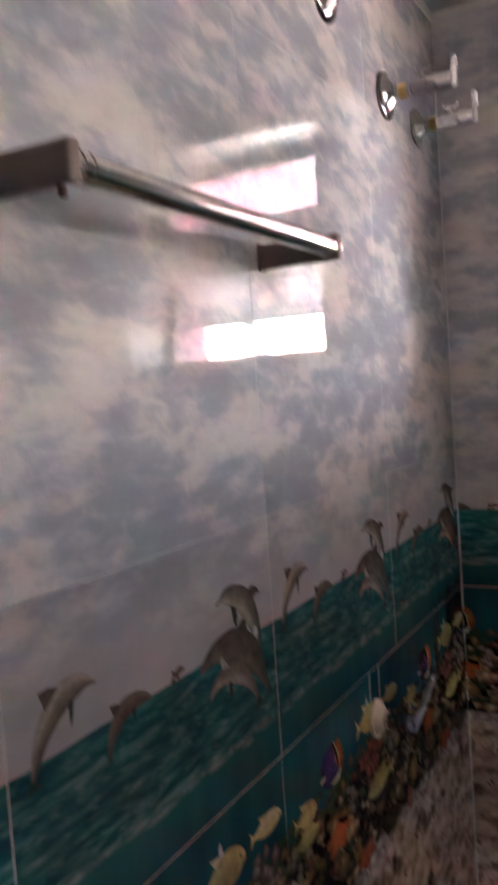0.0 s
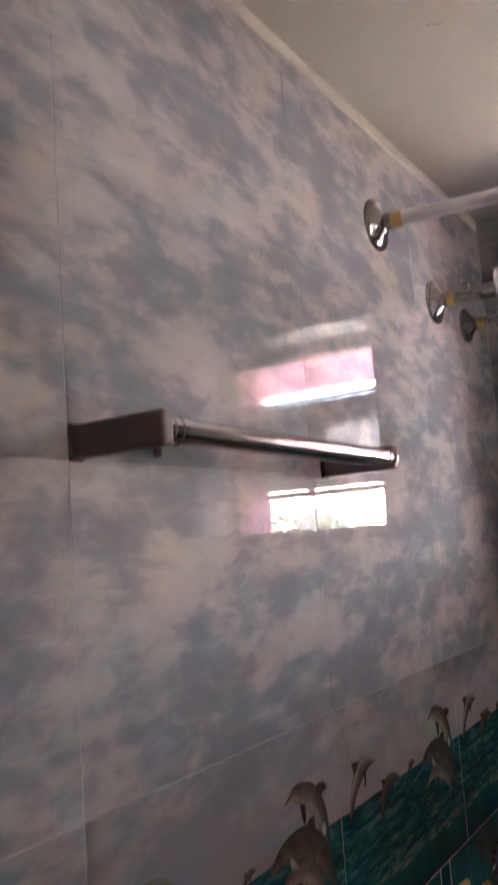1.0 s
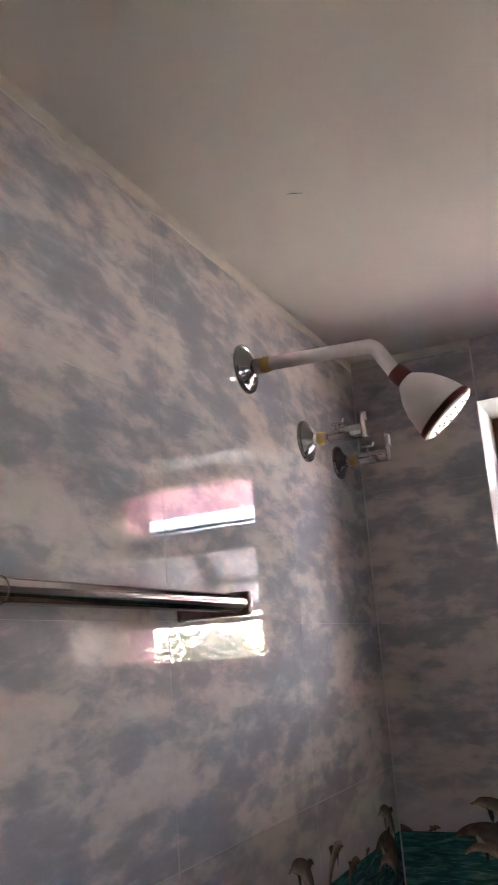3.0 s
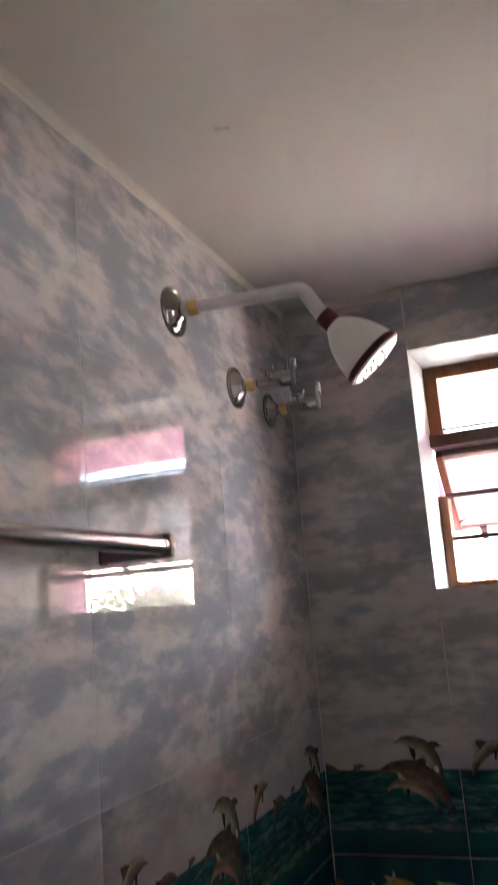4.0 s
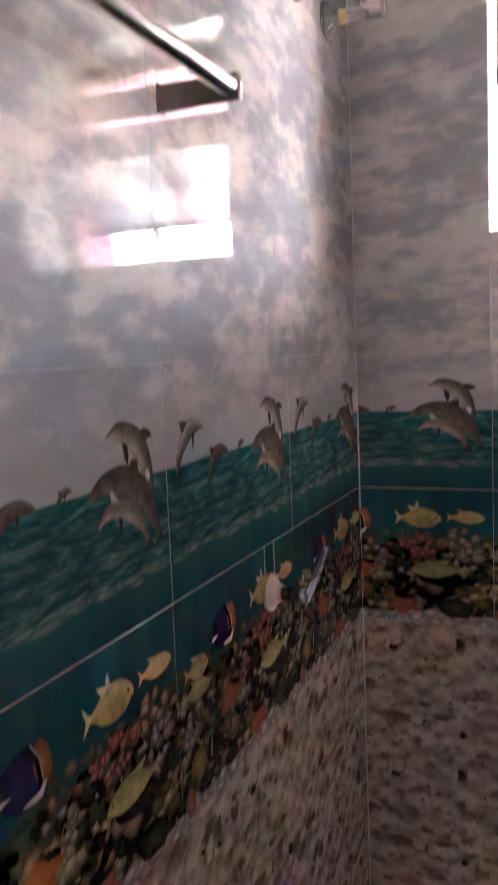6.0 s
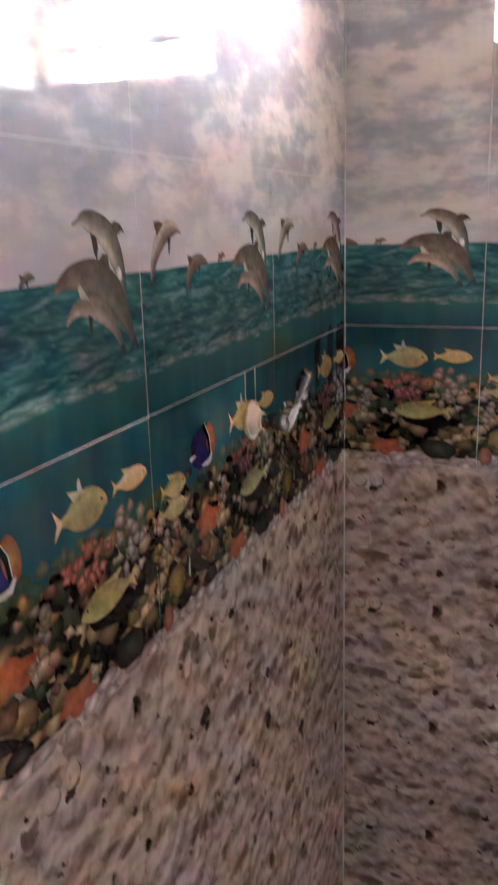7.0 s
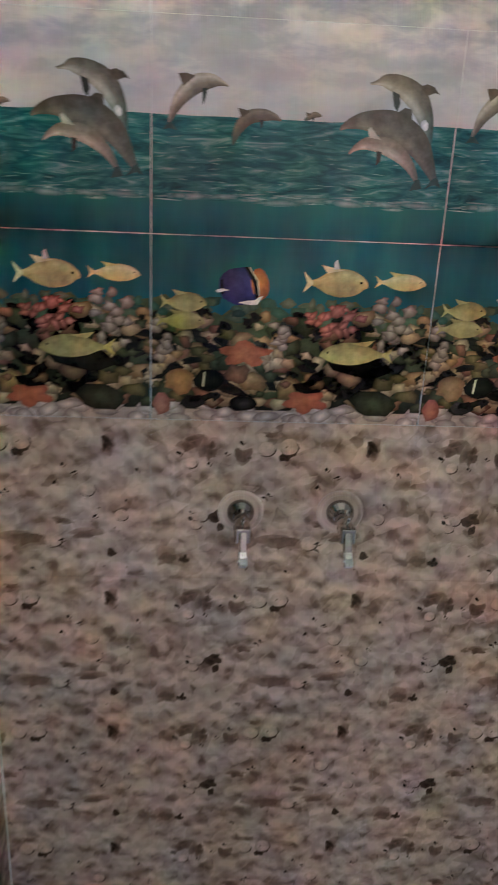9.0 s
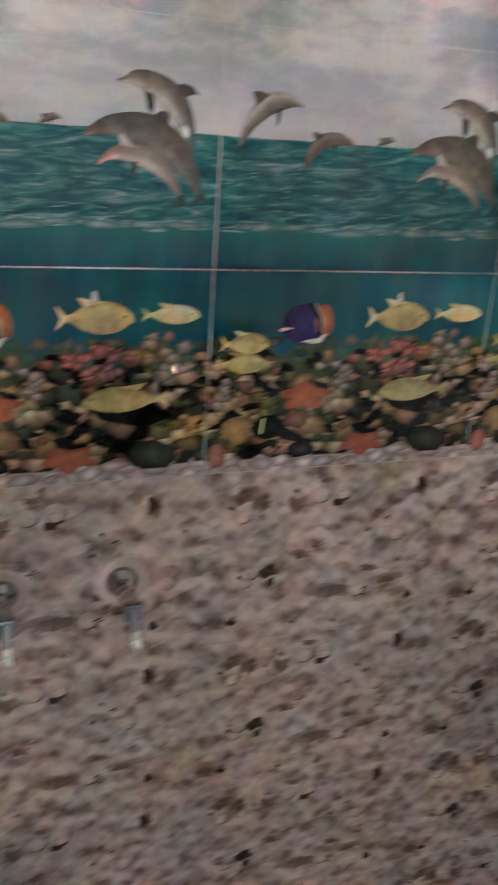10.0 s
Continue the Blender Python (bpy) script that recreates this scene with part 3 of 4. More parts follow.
def tile_mesh(kind, u0=0.0, u1=TW, v0=0.0, v1=TH):
    """One glazed wall tile, whole or cut; its face looks along -y and its edges are eased."""
    bm = bmesh.new()
    ink = bm.loops.layers.float_color.new("ink")
    if kind in ("sea", "coral", "sand"):
        p = Print(bm)
        if kind == "sea":
            y = p.level()
            n = 24
            tops = [0.1495 + random.Random(i % n).uniform(-0.0006, 0.0006) for i in range(n + 1)]
            for i in range(n):
                a, b = i * TW / n, (i + 1) * TW / n
                p.face([(a, 0.046), (b, 0.046), (b, tops[i + 1]), (a, tops[i])], [(0, 0, 0, 1)] * 4, y, 2)
                top, low = lin(26, 86, 87, 1.6), lin(18, 66, 76, 1.6)
                p.face([(a, 0), (b, 0), (b, 0.046), (a, 0.046)], [low, low, top, top], y, 3)
            rng = random.Random(3)
            for i in range(46):
                g = rng.uniform(0.75, 1.1)
                p.blob(rng.uniform(0.01, TW - 0.01), 0.051 + rng.gauss(0, 0.0035), rng.uniform(0.006, 0.024), rng.uniform(0.0008, 0.0024), lin(134 * g, 166 * g, 162 * g, 1.2), lin(60, 116, 114, 1.15), 12, 0.3, rng.uniform(-0.08, 0.08), rng=rng)
            for i in range(11):
                g = rng.uniform(0.85, 1.08)
                p.blob(rng.uniform(0.03, TW - 0.03), 0.050 + rng.gauss(0, 0.002), rng.uniform(0.014, 0.030), rng.uniform(0.0026, 0.0046), lin(118 * g, 148 * g, 146 * g, 1.15), lin(52, 104, 104, 1.15), 14, 0.3, rng.uniform(-0.06, 0.06), rng=rng)
            for i in range(60):
                v = rng.uniform(0.06, 0.142)
                p.blob(rng.uniform(0.01, TW - 0.01), v, rng.uniform(0.004, 0.013), rng.uniform(0.0006, 0.0013), lin(98, 142, 138, 1.2), lin(36, 96, 94, 1.2), 7, 0.3, rng.uniform(-0.12, 0.12), rng=rng)
            dolphins(p)
        elif kind == "coral":
            reef(p)
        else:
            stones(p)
        g, h = GAP[kind][0] + 0.0003, GAP[kind][1] + 0.0003
        for co, no in (((u0 + g, 0, 0), (-1, 0, 0)), ((u1 - g, 0, 0), (1, 0, 0)), ((0, 0, v0 + h), (0, 0, -1)), ((0, 0, v1 - h), (0, 0, 1))):
            bmesh.ops.bisect_plane(bm, geom=bm.verts[:] + bm.edges[:] + bm.faces[:], plane_co=co, plane_no=no, clear_outer=True)
    (g, h), e = GAP[kind], {"sand": 0.0002, "sky": 0.0003}.get(kind, 0.0006)
    a0, a1, b0, b1 = u0 + g, u1 - g, v0 + h, v1 - h
    top, low = lin(18, 66, 76, 1.6), lin(38, 74, 80, 1.5)
    rings = [[bm.verts.new((u, y, v)) for u, v in ((a0 + i, b0 + i), (a1 - i, b0 + i), (a1 - i, b1 - i), (a0 + i, b1 - i))] for y, i in ((0.0, e), (e, 0.0), (0.008, 0.0))]
    faces = [bm.faces.new(rings[0])]
    for p0, p1 in zip(rings, rings[1:]):
        faces += [bm.faces.new((p1[k], p1[(k + 1) % 4], p0[(k + 1) % 4], p0[k])) for k in range(4)]
    for f in faces:
        f.normal_update()
        for loop in f.loops:
            loop[ink] = top if loop.vert.co.z > (v0 + v1) / 2 else low
    return sealed(bm, "wall_tile", BASE[kind], STONES if kind == "sand" else PRINT, SEA, DEEP)


TILES = {}


def lay(kind, wall, m, u0=0.0, u1=TW, v0=0.0, v1=TH):
    key = (kind, round(u0, 4), round(u1, 4), round(v0, 4), round(v1, 4))
    if key not in TILES:
        TILES[key] = tile_mesh(kind, u0, u1, v0, v1)
    ob = new("wall_tile", TILES[key])
    ob.parent = wall
    ob.matrix_world = m
    return ob


# ---------- structure ----------
def slab(name, mat, *dims, label="", category="wall"):
    ob = new(name, finish(one_box(*dims), name, mat))
    return tagged(ob, label, category, kind="structure")


def ring_wall(name, mat, y0, y1, x0, x1, z0, z1, hole, label):
    """An upright wall along x with a window opening through it."""
    a, b, c, d = hole
    bm = bmesh.new()
    for dims in ((x0, a, y0, y1, z0, z1), (b, x1, y0, y1, z0, z1), (a, b, y0, y1, z0, c), (a, b, y0, y1, d, z1)):
        box(bm, *dims)
    ob = new(name, finish(bm, name, mat))
    return tagged(ob, label, "wall", kind="structure")


floor = slab("floor", FLOOR, -0.15, ROOM_X + 0.15, BY, 0.2, -0.12, 0.0, label="pale lavender grey glazed floor of the shower room", category="floor")
ceiling = slab("ceiling", CEILING, -0.15, ROOM_X + 0.15, BY, 0.19, CEIL, CEIL + 0.1, label="off-white painted ceiling board with faint patches", category="ceiling")
wall_west = slab("wall_west", GROUT, -0.15, -0.0005, ROOM_Y, 0.19, 0.0, CEIL, label="shower wall of glossy picture tiles with sky, dolphins, reef and pebbles")
wall_north = ring_wall("wall_north", GROUT, 0.0005, 0.012, -0.0005, ROOM_X, 0.0, CEIL, WIN, "window wall of glossy picture tiles with sky, dolphins, reef and pebbles")
core = ring_wall("wall_north_core", WHITE, 0.012, 0.19, -0.0014, ROOM_X + 0.15, 0.0, CEIL, (WIN[0] + 0.0005, WIN[1] - 0.0005, WIN[2] + 0.0005, WIN[3] - 0.0005), "white glazed lining of the window's deep reveal")
outer = ring_wall("wall_north_outside", PINK, 0.19, OUT_Y, -3.0, ROOM_X + 0.15, -0.3, CEIL + 0.3, (WIN[0] - 0.002, WIN[1] + 0.002, WIN[2] - 0.01, WIN[3] + 0.01), "pink rendered outer face of the house wall")
# The high opening is added, out of view, to light the west tiles.
ew = bmesh.new()
for dims in ((BY, -1.00, 0.0, CEIL), (-0.35, 0.012, 0.0, CEIL), (-1.00, -0.35, 0.0, 1.68), (-1.00, -0.35, 2.15, CEIL)):
    box(ew, ROOM_X, ROOM_X + 0.15, *dims)
wall_east = tagged(new("wall_east", finish(ew, "wall_east", PAINT)), "plain off-white painted wall with an added high opening for fill light", "wall", kind="structure")
FILL_SLOT = (1.30, 1.42, 2.08, 2.31)      # added fill-light slot in the unseen end wall: x from, to, z from, to
wall_south = ring_wall("wall_south", PAINT, BY, ROOM_Y, -0.0014, ROOM_X, 0.0, CEIL, FILL_SLOT, "plain off-white painted end wall with an added high slot for fill light")
# Unseen slab, added to block direct sun from the slot below it.
slab("sun_block_south", CONCRETE, -1.2, 4.6, BY - 1.9, BY, CEIL, CEIL + 0.1, label="pale concrete slab added to keep direct sun out of the south slot", category="roof")
# unseen room, added so that its window sends fill light through the opening
EX, FX, SY, NY = ROOM_X + 0.15, ROOM_X + 2.95, -3.1, 0.012
slab("floor_fill_room", FLOOR, EX, FX, SY, NY, -0.12, 0.0, label="pale floor of the added room behind the fill-light opening", category="floor")
slab("ceiling_fill_room", CEILING, EX, FX, SY, NY, CEIL, CEIL + 0.1, label="off-white ceiling of the added fill-light room", category="ceiling")
slab("wall_fill_room_south", PAINT, EX, FX + 0.15, SY - 0.15, SY, 0.0, CEIL, label="plain wall of the added fill-light room")
slab("wall_fill_room_north", PAINT, EX, FX + 0.15, NY, 0.19, 0.0, CEIL, label="plain wall of the added fill-light room")
slab("wall_fill_room_west", PAINT, ROOM_X, EX, SY - 0.15, BY, 0.0, CEIL, label="plain wall of the added fill-light room")
FILL_WINDOW = (-0.66, -0.35, 1.62, 1.95)
eb = bmesh.new()
for dims in ((SY, FILL_WINDOW[0], 0.0, CEIL), (FILL_WINDOW[1], NY, 0.0, CEIL), (FILL_WINDOW[0], FILL_WINDOW[1], 0.0, FILL_WINDOW[2]), (FILL_WINDOW[0], FILL_WINDOW[1], FILL_WINDOW[3], CEIL)):
    box(eb, FX, FX + 0.15, *dims)
tagged(new("wall_fill_room_east", finish(eb, "wall_fill_room_east", PAINT)), "plain wall of the added fill-light room, with its window opening", "wall", kind="structure")
eave = slab("roof_eave", PINK, -3.0, 1.2, OUT_Y, 0.92, CEIL - 0.09, CEIL + 0.1, label="pink painted underside of the roof eave", category="roof")
ground = slab("ground", SOIL, -140, 140, -140, 140, -0.5, -0.3, label="dry sunlit ground outside the window", category="ground")


# Unseen pale slab, added to bounce sun up towards the east window.
slab("pavement", CONCRETE, ROOM_X + 3.2, 24.0, -6.0, 5.9, -0.31, -0.296, label="pale concrete paving added, out of view, as bright sunlit ground", category="pavement")


def rough_strip(name, mat, length, height, depth, m, label, seed):
    """A hand-trowelled strip of filler with a wavering lower edge."""
    rng = random.Random(seed)
    bm = bmesh.new()
    n = max(int(length / 0.02), 4)
    rows = []
    for i in range(n + 1):
        w = rng.uniform(-0.0015, 0.0015) + 0.0015 * math.sin(i * 0.7 + seed)
        d = depth * rng.uniform(0.75, 1.1)
        x = length * i / n
        rows.append([bm.verts.new(c) for c in ((x, 0, w), (x, -d, w + 0.001), (x, -d * 1.6, height * 0.6), (x, -d * 2.0, height), (x, 0, height))])
    for a, b in zip(rows, rows[1:]):
        for k in range(4):
            bm.faces.new((a[k], a[k + 1], b[k + 1], b[k]))
    ob = new(name, finish(bm, name, mat))
    ob.matrix_world = m
    return tagged(ob, label, "trim", kind="structure")


rough_strip("trim_west", CREAM, -ROOM_Y, CEIL - 2.381, 0.0016, Matrix.Translation((0.0, ROOM_Y, 2.381)) @ pose(0, 0, 0, 0, 0, 90), "cream filler bead between tiles and ceiling", 1)
rough_strip("trim_north", CREAM, U0, CEIL - 2.384, 0.0016, pose(0, 0, 2.384), "cream filler band above the tiles beside the window", 2)


for k, (x, y, a, n) in enumerate(((0.16, -0.70, 0.4, 6), (0.42, -0.95, 0.1, 5))):
    rng = random.Random(40 + k)
    pts = [(x + 0.004 * i * math.cos(a) + rng.uniform(-0.0008, 0.0008), y + 0.004 * i * math.sin(a) + rng.uniform(-0.0008, 0.0008), CEIL - 0.0002) for i in range(n)]
    tagged(new("ceiling_crack", finish(tube(pts, 0.0004, 6), "ceiling_crack", DARKWOOD)), "fine dark chip mark in the ceiling paint", "crack", kind="structure")
tagged(new("trim_corner", finish(tube([(0.0006, -0.0006, 0.0), (0.0006, -0.0006, 2.38)], 0.0016, 8), "trim_corner", GROUT)), "white grout line in the corner of the tiled walls", "trim", kind="structure")
for y in (-0.478, -0.515):
    tagged(new("trim_cut_joint", finish(one_box(-0.002, 0.0004, y - 0.0008, y + 0.0008, 1.275, 1.3225), "trim_cut_joint", GROUT)), "white filled cut in the tile above the tap", "trim", kind="structure")


# ---------- window ----------
def window():
    x0, x1, z0, z1 = WIN
    y = FRAME_Y
    win = thing("window_1", pose(0, 0, 0), "brown wooden window with an open frosted top-hung sash and thin bars", "window", kind="structure")
    w = 0.028
    fr = bmesh.new()
    for z_low, z_top, k in ((2.10, z1, w), (z0, 1.985, 0.020)):
        box(fr, x0, x0 + k, y, y + 0.045, z_low, z_top, 0.002), box(fr, x1 - k, x1, y, y + 0.045, z_low, z_top, 0.002)
    box(fr, x0 + w, x1 - w, y, y + 0.045, z1 - w, z1, 0.002), box(fr, x0 + 0.019, x1 - 0.019, y, y + 0.045, z0, z0 + 0.012, 0.002)
    frame_part = part("window_frame", fr, WOOD, win)
    part("transom", one_box(x0 + 0.002, x1 - 0.002, y - 0.030, y + 0.04, 2.084, 2.114, bevel=0.003), DARKWOOD, win, "dark brown wooden transom")
    part("glazing_bar", one_box(x0 + w, x1 - w, y + 0.012, y + 0.024, 2.126, 2.132), IRON, win)
    ob = part("pane", one_box(x0 + w, x1 - w, y + 0.026, y + 0.030, 2.114, z1 - w), GLASS, win, "clear upper pane")
    ob.visible_shadow = False
    # two thin bars across the lower light
    for z in (1.985, 1.895):
        part("bar", tube([(x0 + 0.017, y + 0.008, z), (x1 - 0.017, y + 0.008, z)], 0.0062, 12), IRON, win)
    # two sashes, hinged under the transom and swung outwards
    mid = (x0 + x1) / 2
    for a, b, hook in ((x0 + 0.006, mid - 0.004, 0.062), (mid + 0.004, x1 - 0.006, 0.10)):
        sash = new("sash")
        sash.parent = win
        sash.matrix_world = pose(0, y + 0.012, 2.078, 47, 0, 0)
        h, s = 0.222, 0.014
        bm = bmesh.new()
        part("stile", one_box(a - 0.002, a + s * 0.9, -0.013, 0.013, -h, 0.0, bevel=0.0015), WOOD, sash, "varnished wooden sash stile")
        for dims in ((a + s * 0.9, a + s, -0.011, 0.011, -h, 0), (b - s, b, -0.011, 0.011, -h, 0), (a + s, b - s, -0.011, 0.011, -s, 0), (a + s, b - s, -0.011, 0.011, -h, -h + s * 0.7)):
            box(bm, *dims, bevel=0.0015)
        part("sash_frame", bm, SASHPAINT, sash, "dull peach sash frame")
        ob = part("pane", one_box(a + s, b - s, -0.002, 0.002, -h + s * 0.7, -s), FROST, sash, "frosted sash pane")
        ob.visible_shadow = False
        la = bmesh.new()
        box(la, a + hook - 0.008, a + hook + 0.008, -0.016, -0.011, -h - 0.016, -h + 0.014, 0.002)
        lathe([(-0.003, 0.004), (-0.003, 0.008), (0.003, 0.008), (0.003, 0.004), (-0.003, 0.004)], 14, Matrix.Translation((a + hook, -0.014, -h - 0.02)) @ pose(0, 0, 0, 0, 0, 90), la)
        part("latch", la, IRON, sash, "small painted metal latch")
    # stays that hold the sash open
    for x in (x0 + w + 0.008, x1 - w - 0.008):
        part("stay", tube([(x, y + 0.03, 1.93), (x, y + 0.17, 1.95)], 0.003, 8), IRON, win)


window()


# ---------- shower ----------
def flange(m, parent, r, mat=None, flat=False):
    if flat:
        bm = lathe([(0.0, r), (0.003, r), (0.0045, r * 0.95), (0.0045, r * 0.84), (0.0030, r * 0.80), (0.0030, 0.0)], 44, m)
        # The hub's dark reflection is put into its colour.
        part("hub", lathe([(0.0031, r * 0.60), (0.007, r * 0.59), (0.010, r * 0.54), (0.014, r * 0.44), (0.018, 0.0125), (0.018, 0.0)], 36, m), DISC, parent, "polished hub of the flange, darkened in place of reflections", smooth=True)
        return part("flange", bm, mat or DISC, parent, smooth=True)
    bm = lathe([(0.0, r), (0.003, r), (0.0048, r * 0.97), (0.0052, r * 0.88), (0.0040, r * 0.84), (0.0045, r * 0.80), (0.0085, r * 0.72), (0.0120, r * 0.58), (0.0150, r * 0.45), (0.018, 0.0125), (0.018, 0.0)], 44, m)
    return part("flange", bm, mat or DISC, parent, smooth=True)


def shower():
    y, z = -0.532, 2.234
    t = thing("shower", pose(0, y, z), "white plastic shower arm and bell head with dark red rings", "shower head")
    t_inv = t.matrix_world
    flange(Matrix(), t, 0.039)
    part("coupling", lathe([(0.014, 0.0), (0.014, 0.0125), (0.028, 0.0125), (0.029, 0.0105), (0.029, 0.0)], 6), CHROME, t)
    part("thread_tape", lathe([(0.028, 0.0), (0.028, 0.0115), (0.036, 0.0125), (0.044, 0.0115), (0.046, 0.009), (0.046, 0.0)], 20), BRASS, t, "brass thread with yellow tape", smooth=True)
    part("arm", tube(arc((0.04, 0, 0.0), (0.206, 0, -0.009), (0.236, 0, -0.062), 0.012), 0.0105, 24), PVC, t, smooth=True)
    d = Vector((0.64, 0.16, -0.75)).normalized()
    ax = Matrix.Translation((0.229, 0, -0.050)) @ d.to_track_quat("X", "Z").to_matrix().to_4x4() @ Matrix.Scale(1.08, 4)
    part("collar", lathe([(0.004, 0.0), (0.004, 0.0125), (0.006, 0.0135), (0.022, 0.0135), (0.024, 0.0125), (0.024, 0.0)], 28, ax), RED, t, "dark red collar", smooth=True)
    part("bell", lathe([(0.023, 0.0), (0.023, 0.012), (0.027, 0.0155), (0.034, 0.021), (0.044, 0.028), (0.058, 0.034), (0.074, 0.0385), (0.086, 0.0405), (0.086, 0.0)], 44, ax), PVC, t, smooth=True)
    part("rim", lathe([(0.0862, 0.0), (0.0862, 0.0408), (0.088, 0.0425), (0.0935, 0.0425), (0.095, 0.0408), (0.095, 0.0)], 44, ax), RED, t, "dark red rim", smooth=True)
    plate = part("spray_plate", lathe([(0.0952, 0.0385), (0.097, 0.0375), (0.0985, 0.03), (0.099, 0.0)], 40, ax), SPRAY, t, smooth=True)
    noz = bmesh.new()
    for ring, count in ((0.014, 6), (0.028, 11)):
        for i in range(count):
            a = 2 * math.pi * i / count
            lathe([(0.0975, 0.0), (0.0975, 0.0016), (0.1005, 0.0013), (0.1005, 0.0)], 6, ax @ Matrix.Translation((0, ring * math.cos(a), ring * math.sin(a))), noz)
    part("nozzles", noz, HOLE, plate)


def valve(m, label, r=0.036, reach=0.10, lever=0.05, lean=0.0, mat=None, metal=None, plate=None):
    """A chrome angle valve: wall flange, brass thread, body with a small knob, lever plate at the end."""
    k = reach
    t = thing("angle_valve", m, label, "valve", "chrome valves")
    flange(Matrix(), t, r, mat, flat=lean > 90)
    part("coupling", lathe([(0.014, 0.0), (0.014, 0.011), (0.026, 0.011), (0.026, 0.0)], 6), CHROME, t)
    part("thread", lathe([(0.025, 0.0), (0.025, 0.0105), (0.030, 0.0118), (0.038, 0.0105), (0.039, 0.0)], 18), BRASS if k > 0.09 else DISC, t, smooth=True)
    part("body", lathe([(0.038, 0.0)] + [(0.038 + (k - 0.038) * f, q) for f, q in ((0.0, 0.0095), (0.10, 0.0100), (0.13, 0.0115), (0.45, 0.0115), (0.47, 0.0130), (1.0, 0.0130))] + [(k + 0.003, 0.0115), (k + 0.003, 0.0)], 28), metal or CHROME, t, smooth=True)
    kn = bmesh.new()
    tube([(0.062, 0, 0.010), (0.062, 0, 0.019)], 0.0042, 12, bm=kn)
    tube([(0.052, 0, 0.021), (0.072, 0, 0.021)], 0.0030, 10, bm=kn)
    tube([(0.052, 0, 0.021), (0.050, 0, 0.028)], 0.0026, 8, bm=kn), tube([(0.072, 0, 0.021), (0.074, 0, 0.028)], 0.0026, 8, bm=kn)
    part("knob", kn, CHROME, t, smooth=True)
    if lean > 90:
        part("stem_cap", one_box(k - 0.006, k + 0.005, -0.0115, 0.0115, -0.012, 0.012, bevel=0.0022), DISC, t, "square polished cap in the darkened chrome")
        # Neck dark and paddle pale: reflections on one chrome lever, set by colour.
        neck = one_box(-0.003, 0.003, -0.0062, 0.0062, -0.008, lever * 0.6, bevel=0.0018)
        bmesh.ops.transform(neck, matrix=Matrix.Translation((k + 0.004, 0, 0)) @ pose(0, 0, 0, 0, lean + 28, 0), verts=neck.verts)
        part("lever_neck", neck, DISC, t, smooth=True)
        a = radians(lean + 28)
        end = Vector((k + 0.004 + lever * 0.5 * math.sin(a), 0, lever * 0.5 * math.cos(a)))
        lv = one_box(-0.0035, 0.0035, -0.0068, 0.0068, -0.018, lever * 0.46, bevel=0.0026)
        bmesh.ops.transform(lv, matrix=Matrix.Translation(end) @ pose(0, 0, 0, 0, lean, 0), verts=lv.verts)
    else:
        lv = one_box(-0.0042, 0.0042, -0.0065, 0.0065, -0.012, lever, bevel=0.0022)
        bmesh.ops.transform(lv, matrix=Matrix.Translation((k + 0.006, 0, 0)) @ pose(0, 0, 0, 0, lean, 0), verts=lv.verts)
    part("lever", lv, plate or BRIGHT, t)
    return t


shower()
valve(pose(0, -0.305, 2.165), "chrome angle valve with upright lever on the sky tiles", 0.037, 0.104, 0.034)
valve(pose(0, -0.140, 2.156), "chrome angle valve with upright lever near the corner", 0.032, 0.096, 0.040)
valve(pose(0, -0.497, 1.252), "chrome bib valve with raised lever on the reef tiles", 0.027, 0.052, 0.075, 22, PEACH, CHROME, BRIGHT)
valve(pose(0.392, 0, 0.912, 0, 0, -90), "chrome angle valve on the pebble tiles under the window", 0.035, 0.078, 0.048, 135, BLUSH, CHROME, BRIGHT)
valve(pose(0.545, 0, 0.914, 0, 0, -90), "chrome angle valve on the pebble tiles under the window", 0.036, 0.078, 0.048, 135, BLUSH, CHROME, BRIGHT)


# ---------- towel rail ----------
def towel_rail():
    z = 1.865
    t = thing("towel_rail", pose(0, -0.97, z), "chrome towel rail on two flat dull bronze posts", "towel rail")
    x, r, half = 0.082, 0.0105, 0.207
    part("rail", tube([(x, -half, 0), (x, half + 0.004, 0)], r, 28), CHROME, t, smooth=True)
    for y in (half, -half):
        part("post", one_box(0.003, x + 0.012, y - 0.006, y + 0.006, -0.0135, 0.0135, bevel=0.003), SATIN, t, "flat dull bronze post")
        part("base", one_box(0.0, 0.005, y - 0.0072, y + 0.0072, -0.0150, 0.0150, bevel=0.002), SATIN, t)
        if y < 0:
            part("set_screw", lathe([(0.0, 0.0), (0.0, 0.003), (0.007, 0.003), (0.008, 0.0)], 12, Matrix.Translation((x, y, -0.013)) @ pose(0, 0, 0, 0, 90, 0)), DARKWOOD, t, "small dark set screw")
    for y in (half - 0.010, -half + 0.014, -half + 0.024):
        part("ring", lathe([(-0.003, 0.0), (-0.003, r + 0.0008), (0.003, r + 0.0008), (0.003, 0.0)], 28, Matrix.Translation((x, y, 0)) @ pose(0, 0, 0, 0, 0, 90)), CHROME, t, smooth=True)
    part("end_cap", lathe([(0.0, 0.0), (0.0, r + 0.0012), (0.010, r + 0.0012), (0.013, r * 0.8), (0.014, 0.0)], 28, Matrix.Translation((x, half - 0.003, 0)) @ pose(0, 0, 0, 0, 0, 90)), CHROME, t, smooth=True)


towel_rail()


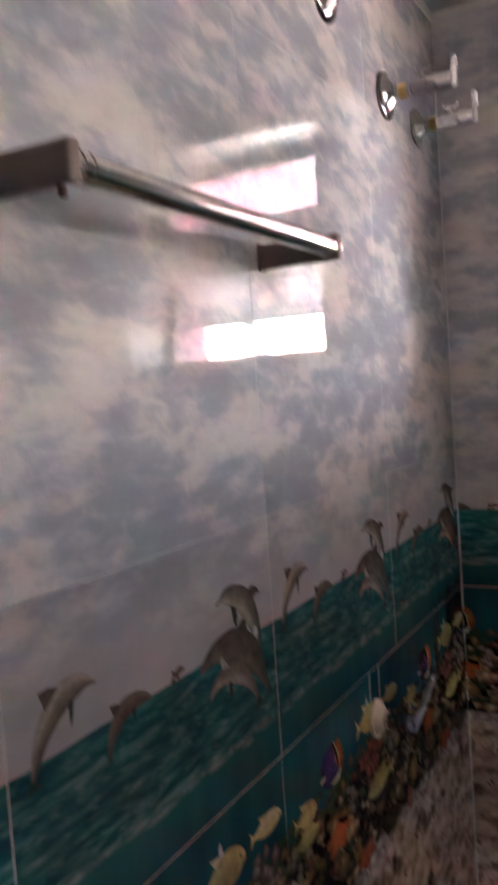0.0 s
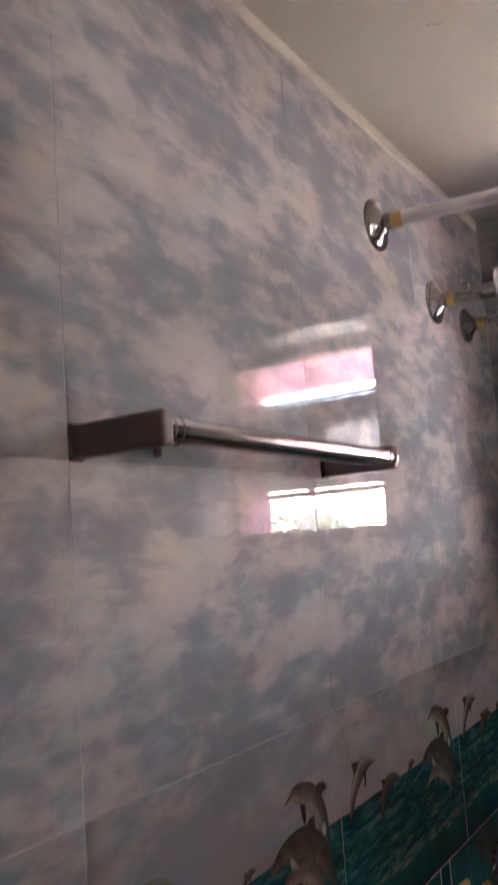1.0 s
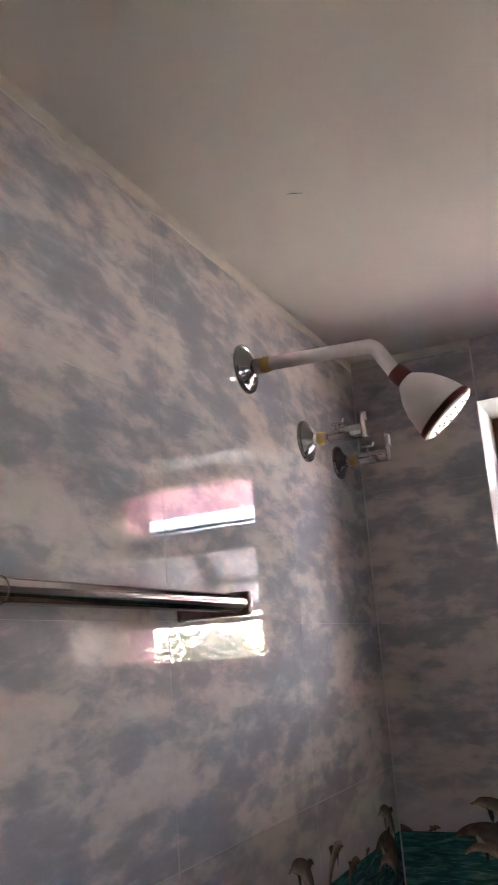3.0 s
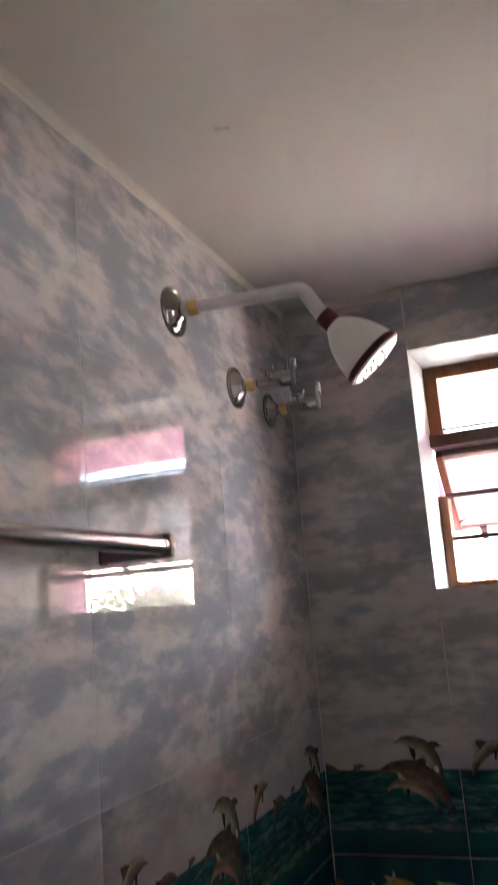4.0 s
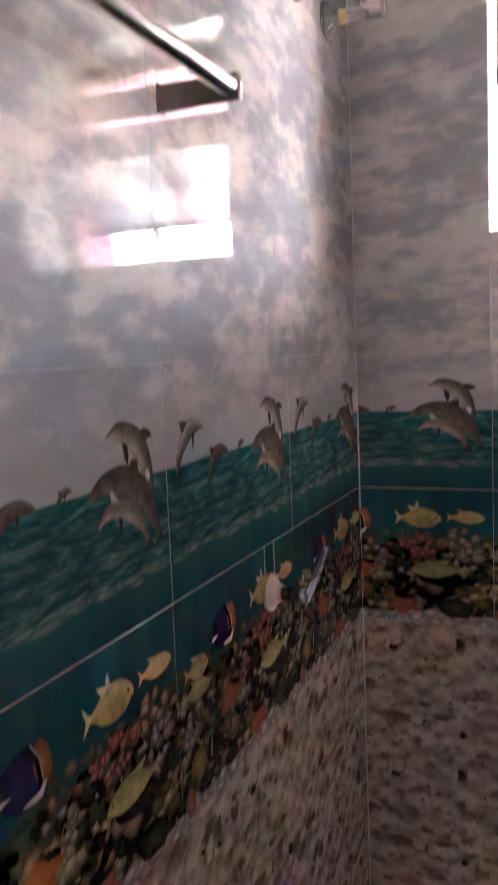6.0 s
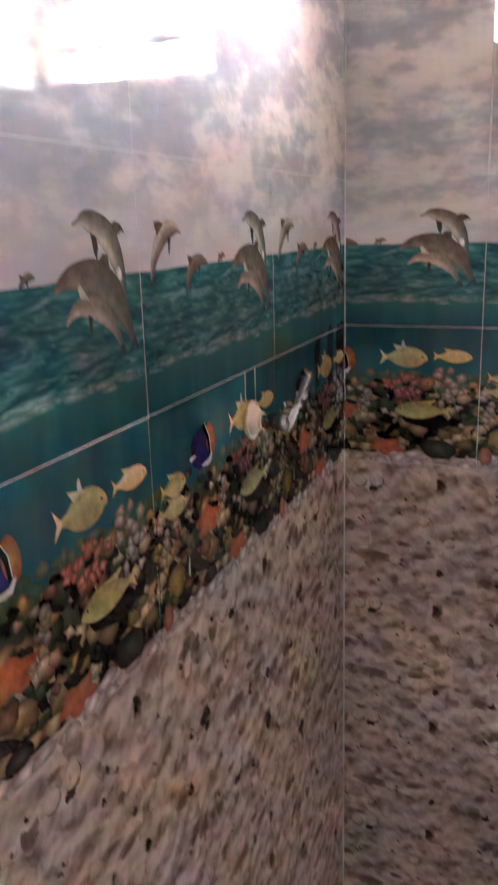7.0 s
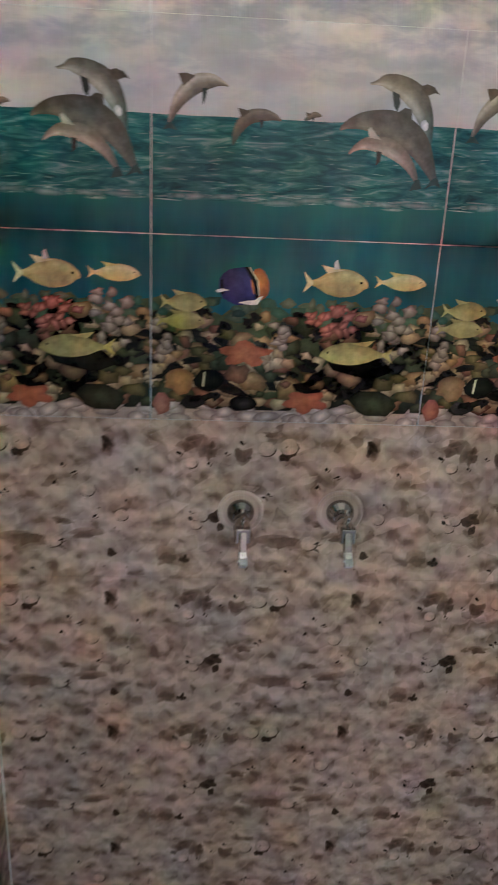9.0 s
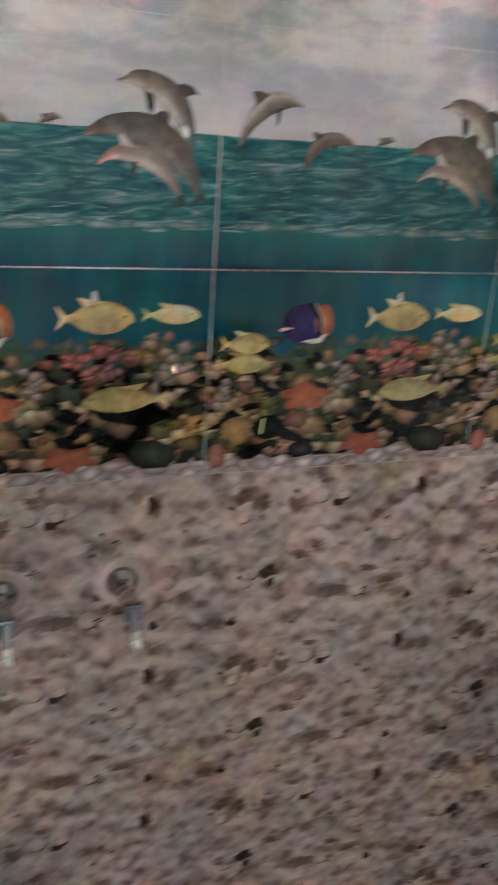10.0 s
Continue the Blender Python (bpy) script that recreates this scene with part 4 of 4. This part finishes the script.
# ---------- outside ----------
def hedge(x0, x1, y, top, count, seed, label):
    rng = random.Random(seed)
    t = thing("hedge", pose(0, 0, -0.3), label, "hedge", kind="stuff")
    bm = bmesh.new()
    for i in range(count):
        x = rng.uniform(x0, x1)
        z = rng.uniform(0, top + 0.12 * math.sin(3.1 * x) + 0.1 * math.sin(7.3 * x + 1))
        c = Vector((x, y + rng.uniform(-0.6, 0.6), z))
        s = rng.uniform(0.035, 0.085)
        a = Euler((rng.uniform(0, 6), rng.uniform(0, 6), rng.uniform(0, 6))).to_matrix()
        bm.faces.new([bm.verts.new(c + a @ Vector(q) * s) for q in ((0, -1, 0), (0.5, 0, 0.15), (0, 1, 0), (-0.5, 0, 0.15))])
    part("leaves", bm, LEAF, t)


hedge(-10, 14, 14, 2.62, 26000, 8, "sunlit green hedge beyond the yard")
slab("yard_wall", YARD, -20, 24, 15.2, 15.4, -0.3, 3.05, label="pale pinkish rendered yard wall behind the hedge")


def sun_bounce():
    """An unseen white house, added so its sunlit wall brightens the tiles by the corner."""
    t = thing("sun_bounce_house", pose(5.2, 6.2, -0.3, 0, 0, -35), "unseen pale blue-white house added to bounce sun onto the shower wall", "house")
    part("wall", one_box(0, 14, 0, 6, 0.0, 6.6), LIME, t)
    part("roof", one_box(-0.3, 14.3, -0.05, 6.3, 6.6, 6.75), IRON, t, "dark sheet roof of the added house")
    part("plinth", one_box(-0.03, 14.03, -0.03, 6.03, 0.0, 0.35), YARD, t)


sun_bounce()

# ---------- wall tiles ----------
ROWS = ("sand", "sand", "sand", "sand", "coral", "sea", "sky", "sky", "sky")
for col in range(6):
    for row, kind in enumerate(ROWS):
        lay(kind, wall_west, Matrix.Translation((0, -(col + 1) * TW, row * TH)) @ pose(0, 0, 0, 0, 0, 90))


def cut_round(rect, hole):
    """What is left of a rectangle when a hole is taken out of it."""
    a, b, c, d = rect
    p, q, r, s = max(a, hole[0]), min(b, hole[1]), max(c, hole[2]), min(d, hole[3])
    if p >= q or r >= s:
        return [rect]
    out = [(a, p, c, d), (q, b, c, d), (p, q, c, r), (p, q, s, d)]
    return [k for k in out if k[1] - k[0] > 0.008 and k[3] - k[2] > 0.008]


for col in range(4):
    left = U0 + (col - 1) * TW
    for row in range(10):
        kind = ROWS[min(row, 8)]
        if row == 9 and col == 0:
            continue
        low, high = row * TH, (row + 1) * TH if row < 9 else CEIL - 0.001
        for a, b, c, d in cut_round((max(left, 0.0), left + TW, low, high), WIN):
            lay(kind, wall_north, pose(left, 0, low), a - left, b - left, c - low, d - low)
